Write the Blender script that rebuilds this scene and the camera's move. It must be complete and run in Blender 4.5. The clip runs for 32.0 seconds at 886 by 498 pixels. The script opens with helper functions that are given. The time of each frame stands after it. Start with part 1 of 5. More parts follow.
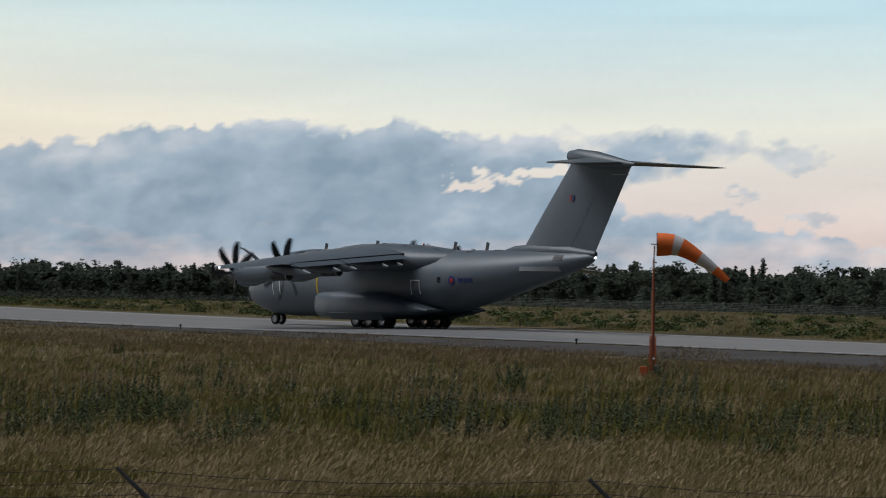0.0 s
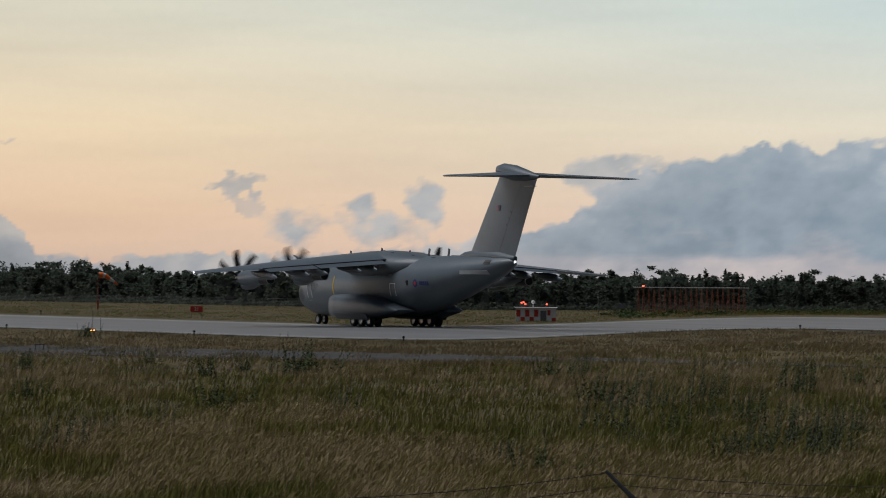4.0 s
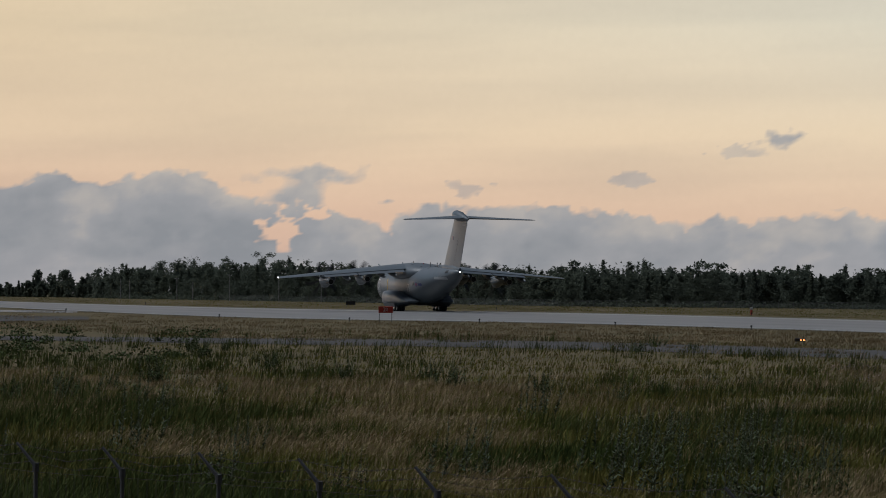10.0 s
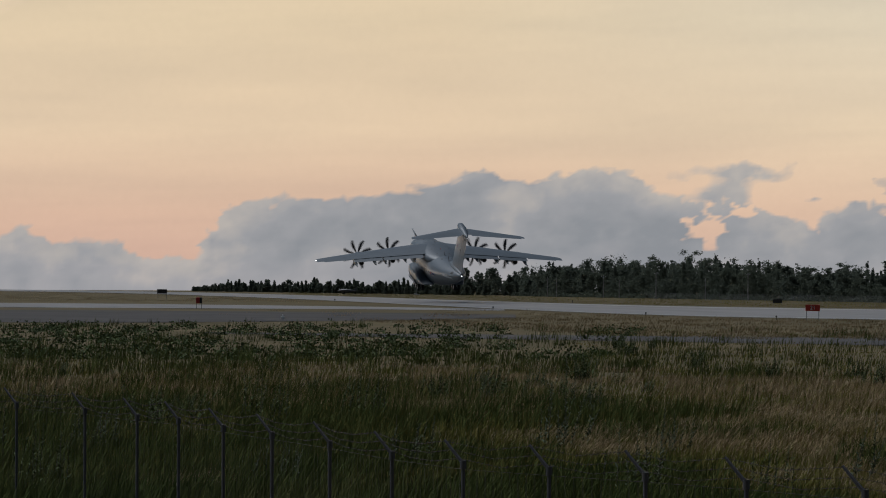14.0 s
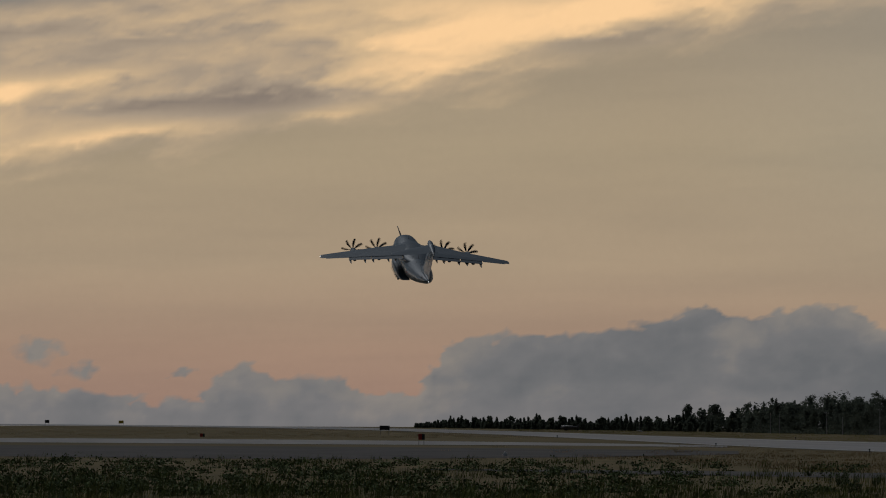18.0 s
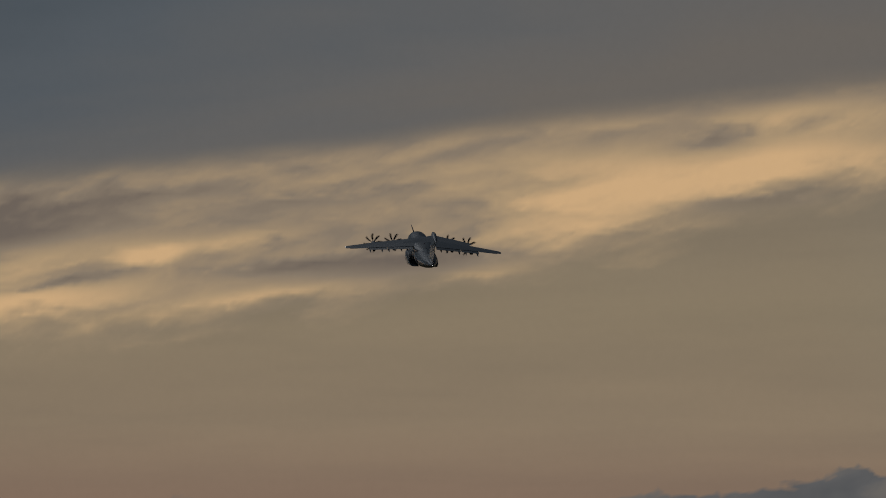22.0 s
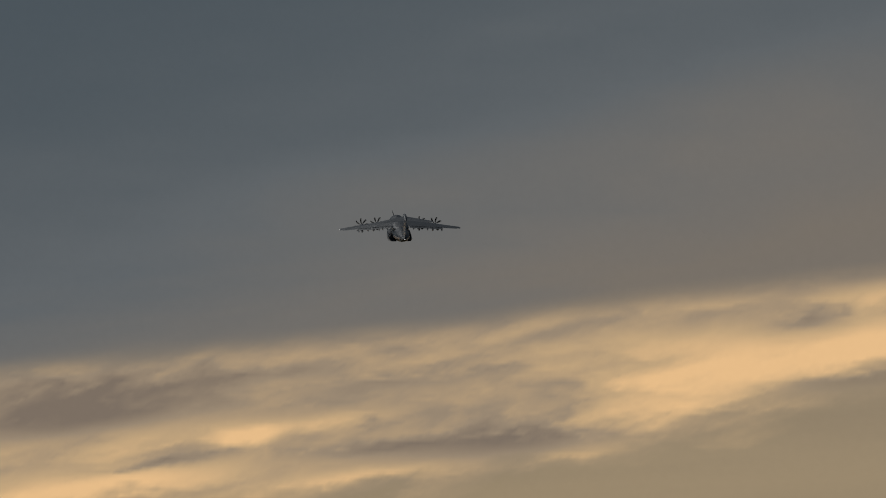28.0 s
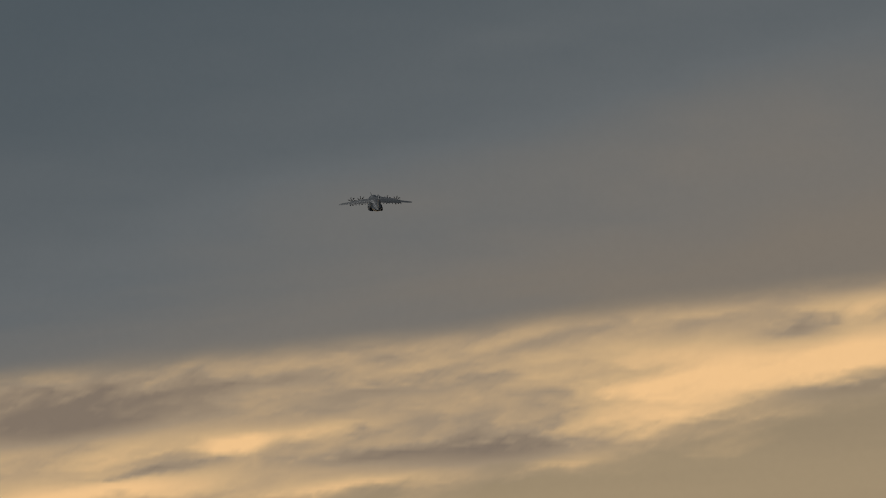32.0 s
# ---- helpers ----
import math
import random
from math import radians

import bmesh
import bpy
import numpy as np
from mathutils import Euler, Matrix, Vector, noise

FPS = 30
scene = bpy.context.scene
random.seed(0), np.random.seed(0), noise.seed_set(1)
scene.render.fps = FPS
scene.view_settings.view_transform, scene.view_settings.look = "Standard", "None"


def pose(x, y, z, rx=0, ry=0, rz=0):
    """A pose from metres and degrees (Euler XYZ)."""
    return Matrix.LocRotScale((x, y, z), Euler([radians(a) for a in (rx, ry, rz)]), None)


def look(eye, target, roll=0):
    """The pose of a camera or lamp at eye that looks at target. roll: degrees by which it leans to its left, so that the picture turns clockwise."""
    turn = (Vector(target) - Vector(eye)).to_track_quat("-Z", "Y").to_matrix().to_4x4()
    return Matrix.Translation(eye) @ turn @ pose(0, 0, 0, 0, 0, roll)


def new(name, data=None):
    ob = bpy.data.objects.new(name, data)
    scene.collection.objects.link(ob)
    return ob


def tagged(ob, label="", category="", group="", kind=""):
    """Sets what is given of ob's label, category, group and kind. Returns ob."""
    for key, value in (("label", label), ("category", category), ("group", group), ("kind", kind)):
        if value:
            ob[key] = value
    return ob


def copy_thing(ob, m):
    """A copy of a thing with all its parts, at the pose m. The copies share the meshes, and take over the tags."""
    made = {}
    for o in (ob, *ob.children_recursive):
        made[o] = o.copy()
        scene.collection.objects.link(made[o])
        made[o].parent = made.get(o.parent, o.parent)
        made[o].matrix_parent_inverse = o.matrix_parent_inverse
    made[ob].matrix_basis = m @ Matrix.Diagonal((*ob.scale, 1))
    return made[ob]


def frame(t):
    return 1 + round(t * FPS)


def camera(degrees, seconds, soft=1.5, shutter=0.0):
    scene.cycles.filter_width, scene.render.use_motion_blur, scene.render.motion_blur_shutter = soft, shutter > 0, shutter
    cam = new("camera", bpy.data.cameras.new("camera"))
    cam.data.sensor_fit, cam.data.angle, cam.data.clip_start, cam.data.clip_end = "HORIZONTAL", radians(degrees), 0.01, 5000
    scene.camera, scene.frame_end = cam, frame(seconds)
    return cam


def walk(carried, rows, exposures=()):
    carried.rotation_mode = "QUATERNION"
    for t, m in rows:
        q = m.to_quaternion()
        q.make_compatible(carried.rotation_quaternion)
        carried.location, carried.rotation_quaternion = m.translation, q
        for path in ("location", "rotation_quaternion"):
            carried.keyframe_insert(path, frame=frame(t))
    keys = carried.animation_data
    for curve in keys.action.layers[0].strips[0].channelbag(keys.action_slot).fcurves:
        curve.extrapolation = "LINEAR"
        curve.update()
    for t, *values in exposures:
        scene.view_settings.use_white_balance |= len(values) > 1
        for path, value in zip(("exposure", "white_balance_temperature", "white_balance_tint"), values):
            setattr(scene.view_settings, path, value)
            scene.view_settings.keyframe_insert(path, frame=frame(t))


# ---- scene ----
import functools
F, EYE = 8000.0, 5.44          # lens in units of the picture's width of 1568, eye height over the airfield
cam = camera(11.19, 32.0, soft=1.0, shutter=0.15)

# seconds, turn to the right and rise of the view (both in units of F), lean
PAN = [
    (0, 2462, 25.0, 0.75),
    (0.5, 2213, 24.0, 0.75),
    (1, 1982, 22.0, 0.75),
    (1.5, 1756, 21.0, 0.75),
    (2, 1541, 19.0, 0.75),
    (2.5, 1339, 18.0, 0.75),
    (4.5, 578, 29.0, 0.30),
    (5, 379, 11.5, 0.29),
    (5.5, 172, 10.0, 0.28),
    (6, 0, 16.5, 0.27),
    (6.5, -144, 24.0, 0.26),
    (7, -301, 27.5, 0.24),
    (7.5, -468, 31.0, 0.23),
    (8, -624, 36.0, 0.22),
    (8.5, -756, 40.0, 0.21),
    (9, -892, 44.5, 0.20),
    (9.5, -993, 43.0, 0.20),
    (10, -1105, 44.0, 0.20),
    (10.5, -1218, 53.0, 0.20),
    (11, -1304, 57.0, 0.20),
    (11.5, -1411, 56.0, 0.20),
    (12, -1506, 41.0, 0.20),
    (12.5, -1598, 25.0, 0.20),
    (13, -1696, 17.0, 0.20),
    (13.5, -1790, 22.0, 0.20),
    (14, -1859, 38.0, 0.20),
    (14.5, -1913, 55.0, 0.20),
    (15, -1967, 73.0, 0.20),
    (15.5, -2026, 94.0, 0.20),
    (17.5, -2209, 224.0, 0.20),
    (18, -2253, 278.0, 0.20),
    (18.5, -2300, 316.0, 0.20),
    (19, -2345, 355.0, 0.20),
    (19.5, -2382, 390.0, 0.20),
    (20, -2405, 424.0, 0.20),
    (20.5, -2426, 460.0, 0.20),
    (21, -2455, 496.0, 0.20),
    (21.5, -2489, 529.0, 0.20),
    (22, -2521, 561.0, 0.20),
    (22.5, -2547, 589.0, 0.20),
    (23, -2565, 612.0, 0.20),
    (23.5, -2578, 636.0, 0.20),
    (24, -2591, 665.0, 0.20),
    (24.5, -2610, 691.0, 0.20),
    (25, -2625, 722.0, 0.20),
    (25.5, -2642, 755.0, 0.20),
    (26, -2656, 788.0, 0.20),
    (26.5, -2666, 817.0, 0.20),
    (28.5, -2702, 898.5, 0.20),
    (29, -2712, 912.3, 0.20),
    (29.5, -2715, 920.4, 0.20),
    (30, -2715, 921.6, 0.20),
    (30.5, -2708, 918.2, 0.20),
    (31, -2695, 911.5, 0.20),
    (31.5, -2683, 903.9, 0.20),
    (32, -2673, 897.7, 0.20),
]


def sight(turn, rise, lean):
    a = turn / F
    ahead = Vector((math.sin(a), math.cos(a), rise / F))
    return look((0, 0, EYE), Vector((0, 0, EYE)) + 10 * ahead, lean)


walk(cam, [(t, sight(u, e, lean)) for t, u, e, lean in PAN],
     exposures=[(0, 0.18, 6450, 10), (2.5, 0.19, 6450, 10), (4.5, -0.02, 6500, 10), (9, -0.02, 6250, 10), (14, 0.0, 6250, 10), (15, -0.12, 6200, 10), (15.5, -0.25, 6250, 10), (17.5, -0.85, 6450, 10), (18.5, -1.13, 6450, 10), (20, -1.48, 6450, 10), (21.5, -1.65, 6450, 10), (24, -1.68, 6420, 10), (26.5, -1.52, 6600, 10), (29, -1.2, 6950, 10), (32, -1.18, 7000, 10)])

# ---- light ----
world = bpy.data.worlds.new("dusk_sky")
scene.world = world
world.use_nodes = True
wn, wl = world.node_tree.nodes, world.node_tree.links
sky = wn.new("ShaderNodeTexSky")
sky.sky_type, sky.sun_disc = "NISHITA", False
SUN_FROM = Vector((-0.50, 0.16, 0.85)).normalized()
sky.sun_elevation = math.asin(SUN_FROM.z)
sky.sun_rotation = math.atan2(SUN_FROM.x, SUN_FROM.y)
sky.air_density, sky.dust_density = 1.0, 1.5
wn["Background"].inputs["Strength"].default_value = 0.02
wl.new(sky.outputs[0], wn["Background"].inputs["Color"])
sun = new("sun", bpy.data.lights.new("sun", "SUN"))
sun.data.energy, sun.data.angle, sun.data.color = 2.35, radians(46), (0.95, 0.97, 1.0)
sun.matrix_world = look(SUN_FROM * 100, (0, 0, 0))


# ---- materials ----
def lin(r, g, b):
    return tuple(((c / 255 + 0.055) / 1.055) ** 2.4 if c > 10 else c / 3294 for c in (r, g, b)) + (1,)


def mat(name, color, rough=0.6, metal=0.0, vary=0.25, scale=3.0, fine=40.0, bump=0.0, tint=None, coord="Object", spread=0.0, shine=0.5, along=None):
    """Base colour varied at a coarse and a fine scale, with a little relief."""
    m = bpy.data.materials.new(name)
    m.use_nodes = True
    n, l = m.node_tree.nodes, m.node_tree.links
    b = n["Principled BSDF"]
    b.inputs["Roughness"].default_value, b.inputs["Metallic"].default_value = rough, metal
    b.inputs["Specular IOR Level"].default_value = shine
    tc = n.new("ShaderNodeTexCoord")
    big, small = n.new("ShaderNodeTexNoise"), n.new("ShaderNodeTexNoise")
    for t, s in ((big, scale), (small, fine)):
        t.inputs["Scale"].default_value, t.inputs["Detail"].default_value = s, 5
        if along is None:
            l.new(tc.outputs[coord], t.inputs["Vector"])
        else:
            turned = n.new("ShaderNodeMapping")
            turned.vector_type = "TEXTURE"
            turned.inputs["Rotation"].default_value, turned.inputs["Scale"].default_value = (0, 0, radians(along)), (14, 1, 1)
            l.new(tc.outputs[coord], turned.inputs["Vector"])
            l.new(turned.outputs[0], t.inputs["Vector"])
    ramp = n.new("ShaderNodeValToRGB")
    tint = tint or tuple(c * (1 - vary) for c in color)
    ramp.color_ramp.elements[0].position, ramp.color_ramp.elements[1].position = 0.35, 0.68
    ramp.color_ramp.elements[0].color, ramp.color_ramp.elements[1].color = (*tint[:3], 1), (*color[:3], 1)
    add = n.new("ShaderNodeMath")
    add.operation, add.inputs[1].default_value = "MULTIPLY_ADD", 0.35
    l.new(small.outputs["Fac"], add.inputs[0])
    half = n.new("ShaderNodeMath")
    half.operation, half.inputs[1].default_value = "MULTIPLY", 0.68
    l.new(big.outputs["Fac"], half.inputs[0])
    l.new(half.outputs[0], add.inputs[2])
    source = add.outputs[0]
    if spread:
        geo = n.new("ShaderNodeNewGeometry")
        more = n.new("ShaderNodeMath")
        more.operation, more.inputs[1].default_value = "MULTIPLY_ADD", spread
        l.new(geo.outputs["Random Per Island"], more.inputs[0])
        less = n.new("ShaderNodeMath")
        less.operation, less.inputs[1].default_value = "SUBTRACT", spread / 2
        l.new(source, less.inputs[0])
        l.new(less.outputs[0], more.inputs[2])
        source = more.outputs[0]
    l.new(source, ramp.inputs[0])
    l.new(ramp.outputs[0], b.inputs["Base Color"])
    if bump:
        bp = n.new("ShaderNodeBump")
        bp.inputs["Strength"].default_value, bp.inputs["Distance"].default_value = bump, 0.02
        l.new(small.outputs["Fac"], bp.inputs["Height"])
        l.new(bp.outputs[0], b.inputs["Normal"])
    return m


def glow(name, color, strength):
    m = bpy.data.materials.new(name)
    m.use_nodes = True
    b = m.node_tree.nodes["Principled BSDF"]
    b.inputs["Base Color"].default_value = (*color[:3], 1)
    b.inputs["Emission Color"].default_value = (*color[:3], 1)
    b.inputs["Emission Strength"].default_value = strength
    m.cycles.emission_sampling = "NONE"
    return m


GREY = mat("aircraft_grey", (0.092, 0.113, 0.130), 0.42, 0, 0.16, 0.5, 3.0, 0.0, None, "Object", 0.0, 0.5)
GREY_LOW = mat("aircraft_grey_panel", (0.085, 0.104, 0.120), 0.44, 0, 0.18, 0.6, 3.0, 0.0, None, "Object", 0.0, 0.5)
DARKGREY = mat("exhaust_metal", (0.035, 0.034, 0.033), 0.5, 0.6, 0.4, 2, 20)
BLADE = mat("blade_black", (0.022, 0.022, 0.024), 0.45, 0, 0.3, 2, 20)
RUBBER = mat("tyre_rubber", (0.018, 0.018, 0.019), 0.8, 0, 0.3, 3, 40, 0.1)
RIM = mat("wheel_rim", (0.30, 0.30, 0.30), 0.4, 0.6, 0.3, 4, 40)
STRUT = mat("gear_strut", (0.32, 0.33, 0.33), 0.4, 0.3, 0.3, 3, 30)
GLASS = mat("cockpit_glass", (0.015, 0.018, 0.02), 0.06, 0, 0.2)
WHITE = mat("white_paint", (0.72, 0.72, 0.70), 0.5, 0, 0.15, 2, 30)
YELLOW = mat("yellow_paint", (0.55, 0.36, 0.03), 0.5, 0, 0.2, 2, 30)
REDPAINT = mat("red_paint", (0.42, 0.03, 0.025), 0.5, 0, 0.25, 2, 30)
BLUEPAINT = mat("blue_paint", (0.02, 0.03, 0.13), 0.5, 0, 0.25, 2, 30)
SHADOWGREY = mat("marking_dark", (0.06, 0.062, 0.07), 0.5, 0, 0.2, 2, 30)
LAMP_WHITE = glow("white_lamp", (0.95, 0.97, 1.0), 5)
POLE = mat("pale_weathered_pole", (0.27, 0.26, 0.25), 0.8, 0, 0.3, 2, 25, 0.2)
PALEGREY = mat("pale_grey_paint", (0.34, 0.35, 0.36), 0.45, 0, 0.15, 2, 30)
LAMP_RED = glow("red_lamp", (1.0, 0.10, 0.05), 3)
LAMP_AMBER = glow("amber_lamp", (1.0, 0.36, 0.10), 4.0)
SOIL = mat("meadow_soil", (0.120, 0.092, 0.048), 0.95, 0, 0.4, 0.05, 1.2, 0.6, (0.068, 0.058, 0.028), "Object", 0.0, 0.1)
ASPHALT = mat("runway_asphalt", (0.190, 0.186, 0.182), 0.55, 0, 0.34, 0.16, 0.9, 0.05, None, "Object", 0.0, 0.3, 114)
GRAVEL = mat("old_gravel", (0.086, 0.082, 0.079), 0.95, 0, 0.35, 0.08, 1.5, 0.4, None, "Object", 0.0, 0.05)
LINE = mat("runway_paint", (0.36, 0.36, 0.35), 0.6, 0, 0.3, 0.4, 3)
ORANGE = mat("orange_paint", (0.62, 0.13, 0.035), 0.55, 0, 0.25, 1.5, 20)
RUST = mat("faded_orange_steel", (0.34, 0.10, 0.05), 0.7, 0.1, 0.35, 1.5, 20)
SOCK_ORANGE = mat("sock_orange", (0.85, 0.17, 0.03), 0.8, 0, 0.15, 2, 60, 0.15)
SOCK_WHITE = mat("sock_white", (0.66, 0.62, 0.60), 0.8, 0, 0.15, 2, 60, 0.15)
STEEL = mat("galvanised_steel", (0.16, 0.16, 0.165), 0.65, 0.25, 0.35, 4, 40)
POSTSTEEL = mat("weathered_fence_steel", (0.085, 0.085, 0.09), 0.7, 0.1, 0.35, 4, 40)
WIRE = mat("rusty_wire", (0.040, 0.028, 0.024), 0.9, 0.0, 0.4, 6, 60)
WOOD = mat("weathered_wood", (0.19, 0.17, 0.15), 0.85, 0, 0.35, 2, 25, 0.3)
SIGNRED = mat("sign_red", (0.50, 0.035, 0.02), 0.45, 0, 0.15, 2, 30)
SIGNBLACK = mat("sign_black", (0.02, 0.02, 0.022), 0.5, 0, 0.2, 2, 30)


# ---- mesh helpers ----
def part(name, mesh, material, parent=None, label=""):
    """A bmesh or mesh as one object, under its thing if there is one."""
    if isinstance(mesh, bmesh.types.BMesh):
        data = bpy.data.meshes.new(name)
        mesh.to_mesh(data)
        mesh.free()
    else:
        data = mesh
    if material and not data.materials:
        data.materials.append(material)
    ob = new(name, data)
    if parent:
        ob.parent = parent
    if label:
        ob["label"] = label
    return ob


def thing(name, at=None, label="", category="", group=""):
    ob = new(name)
    if at is not None:
        ob.matrix_basis = at
    return tagged(ob, label, category, group)


def mesh_of(name, verts, faces, smooth=False):
    data = bpy.data.meshes.new(name)
    data.from_pydata([tuple(v) for v in verts], [], faces)
    if smooth:
        data.shade_smooth()
    return data


def loft(name, rings, caps=True, smooth=True, closed=True):
    """Skin over rings of equal point counts."""
    n = len(rings[0])
    verts = [v for ring in rings for v in ring]
    faces = []
    for i in range(len(rings) - 1):
        for j in range(n if closed else n - 1):
            k = (j + 1) % n
            faces.append((i * n + j, i * n + k, (i + 1) * n + k, (i + 1) * n + j))
    if caps:
        faces += [tuple(range(n))[::-1], tuple((len(rings) - 1) * n + j for j in range(n))]
    bm = bmesh.new()
    data = mesh_of(name, verts, faces, False)
    bm.from_mesh(data)
    bmesh.ops.remove_doubles(bm, verts=bm.verts, dist=1e-4)
    bmesh.ops.recalc_face_normals(bm, faces=bm.faces)
    bm.to_mesh(data)
    bm.free()
    if smooth:
        data.shade_smooth()
        data.set_sharp_from_angle(angle=radians(40))
    return data


def oval(x, cy, cz, ry, rz, n=28, power=1.0):
    ring = []
    for j in range(n):
        a = 2 * math.pi * j / n
        c, s = math.cos(a), math.sin(a)
        ring.append((x, cy + ry * math.copysign(abs(c) ** power, c), cz + rz * math.copysign(abs(s) ** power, s)))
    return ring


def box(bm, size, at=(0, 0, 0), rot=(0, 0, 0), bevel=0.0):
    made = bmesh.ops.create_cube(bm, size=1, matrix=pose(*at, *rot) @ Matrix.Diagonal((*size, 1)))
    if bevel:
        edges = list({e for v in made["verts"] for e in v.link_edges})
        bmesh.ops.bevel(bm, geom=edges, offset=bevel, segments=2, profile=0.6, affect="EDGES")
    return bm


def tube(bm, a, b, r0, r1=None, n=8):
    a, b = Vector(a), Vector(b)
    d = b - a
    m = Matrix.Translation((a + b) / 2) @ d.to_track_quat("Z", "Y").to_matrix().to_4x4()
    bmesh.ops.create_cone(bm, cap_ends=True, segments=n, radius1=r0, radius2=r0 if r1 is None else r1, depth=d.length, matrix=m)
    return bm


def B():
    return bmesh.new()


def polar(u, v, z=0.0):
    """The place at a turn u and v below the horizon, on the level z."""
    r = (EYE - z) * F / v
    return Vector((r * math.sin(u / F), r * math.cos(u / F), z))


def at_table(rows, u):
    return float(np.interp(u, [a for a, _ in rows], [b for _, b in rows]))


# ---- ground ----
def ground_z(r, a):
    drop = max(0.0, r - 1180.0)
    return -0.009 * drop - 0.000002 * drop * drop


def build_ground():
    radii = [0.5, 15, 30, 45, 60, 80, 100, 120, 145, 175, 210, 250, 300, 360, 430, 520, 620, 740, 880, 1050, 1180, 1260, 1400, 1700, 2200, 3000, 4000, 4900]
    turns = [-180 + 6 * i for i in range(60)]
    verts, faces = [], []
    for r in radii:
        for d in turns:
            a = radians(d)
            verts.append((r * math.sin(a), r * math.cos(a), ground_z(r, a)))
    n = len(turns)
    for i in range(len(radii) - 1):
        for j in range(n):
            k = (j + 1) % n
            faces.append((i * n + j, i * n + k, (i + 1) * n + k, (i + 1) * n + j))
    faces.append(tuple(range(n)))
    ob = part("ground", loft_fix(mesh_of("ground", verts, faces)), SOIL)
    tagged(ob, "level airfield ground with grassy brown soil", "ground", kind="structure")


def loft_fix(data):
    bm = B()
    bm.from_mesh(data)
    bmesh.ops.recalc_face_normals(bm, faces=bm.faces)
    if sum(f.normal.z for f in bm.faces) < 0:
        bmesh.ops.reverse_faces(bm, faces=bm.faces)
    bm.to_mesh(data)
    bm.free()
    return data


RUNWAY_FAR = [(-3500, 31.5), (-2900, 34.5), (-2480, 37), (-2180, 42), (-1920, 50), (-1600, 59), (-1300, 64), (-1000, 66), (-600, 73), (0, 87), (600, 102), (850, 104), (1000, 97), (1150, 87), (1350, 81), (1541, 80), (1750, 89), (1982, 97), (2325, 106), (3246, 131), (4400, 163)]
RUNWAY_NEAR = [(-3500, 33.5), (-2900, 37), (-2480, 40), (-2180, 48), (-1920, 60), (-1600, 75), (-1300, 82), (-1000, 84), (-600, 93), (0, 110), (600, 127), (850, 129), (1000, 120), (1150, 107), (1350, 101), (1541, 103), (1750, 111), (1982, 120), (2325, 127), (3246, 153), (4400, 186)]


def strip(name, far, near, z, material, label, category, u0, u1, step=60):
    verts, faces = [], []
    us = np.arange(u0, u1 + 1, step)
    smooth = lambda rows, u: np.mean([at_table(rows, u + d) for d in (-200, -120, -60, 0, 60, 120, 200)])
    for u in us:
        for v in (smooth(far, u), smooth(near, u)):
            verts.append(polar(u, v, z))
    for i in range(len(us) - 1):
        faces.append((2 * i, 2 * i + 1, 2 * i + 3, 2 * i + 2))
    return tagged(part(name, loft_fix(mesh_of(name, verts, faces)), material), label, category, kind="structure")


def build_runway():
    strip("runway", RUNWAY_FAR, RUNWAY_NEAR, 0.05, ASPHALT, "worn pale grey asphalt runway", "runway", -3400, 4300)
    edge = lambda k, w: ([(u, a + (b - a) * k) for (u, a), (_, b) in zip(RUNWAY_FAR, RUNWAY_NEAR)], [(u, a + (b - a) * (k + w)) for (u, a), (_, b) in zip(RUNWAY_FAR, RUNWAY_NEAR)])
    for k in (0.06, 0.9):
        far, near = edge(k, 0.035)
        strip("runway_edge_line", far, near, 0.07, LINE, "white painted runway edge line", "marking", -2400, 4300)
    strip("gravel_track", [(-2300, 110), (-1980, 112), (-912, 117), (-108, 137), (600, 150), (1250, 160), (1600, 170)], [(-2300, 110.5), (-1980, 118), (-912, 131), (-108, 153), (600, 166), (1250, 164), (1600, 170.5)], 0.04, GRAVEL, "grey weathered gravel track in the grass", "track", -2280, 1560)
    strip("gravel_shoulder", [(1400, 104), (2325, 129), (3246, 155), (4400, 189)], [(1400, 105), (2325, 139), (3246, 180), (4400, 232)], 0.04, GRAVEL, "grey gravel shoulder along the runway", "track", 1450, 4250)
    strip("gravel_apron", [(-3400, 70), (-2480, 72), (-1900, 75), (-1650, 79)], [(-3400, 88), (-2480, 95), (-1900, 88), (-1650, 80)], 0.04, GRAVEL, "dark grey gravel beside the taxiway", "track", -3350, -1700)
    strip("taxiway", [(-3300, 58), (-2480, 60), (-1900, 65), (-1600, 71)], [(-3300, 65), (-2480, 68), (-1900, 69), (-1600, 73)], 0.045, ASPHALT, "pale grey asphalt taxiway beside the runway", "taxiway", -3250, -1700)


# ---- sky backdrop ----
@functools.lru_cache(None)
def lattice(seed, nx, ny):
    return np.random.RandomState(seed).rand(ny, nx)


def smooth_noise(x, y, seed):
    """Value noise on arrays, 0 to 1."""
    g = lattice(seed, 512, 512)
    xi, yi = np.floor(x).astype(int), np.floor(y).astype(int)
    fx, fy = x - xi, y - yi
    fx, fy = fx * fx * (3 - 2 * fx), fy * fy * (3 - 2 * fy)
    p = lambda a, b: g[(yi + b) % 512, (xi + a) % 512]
    return (p(0, 0) * (1 - fx) + p(1, 0) * fx) * (1 - fy) + (p(0, 1) * (1 - fx) + p(1, 1) * fx) * fy


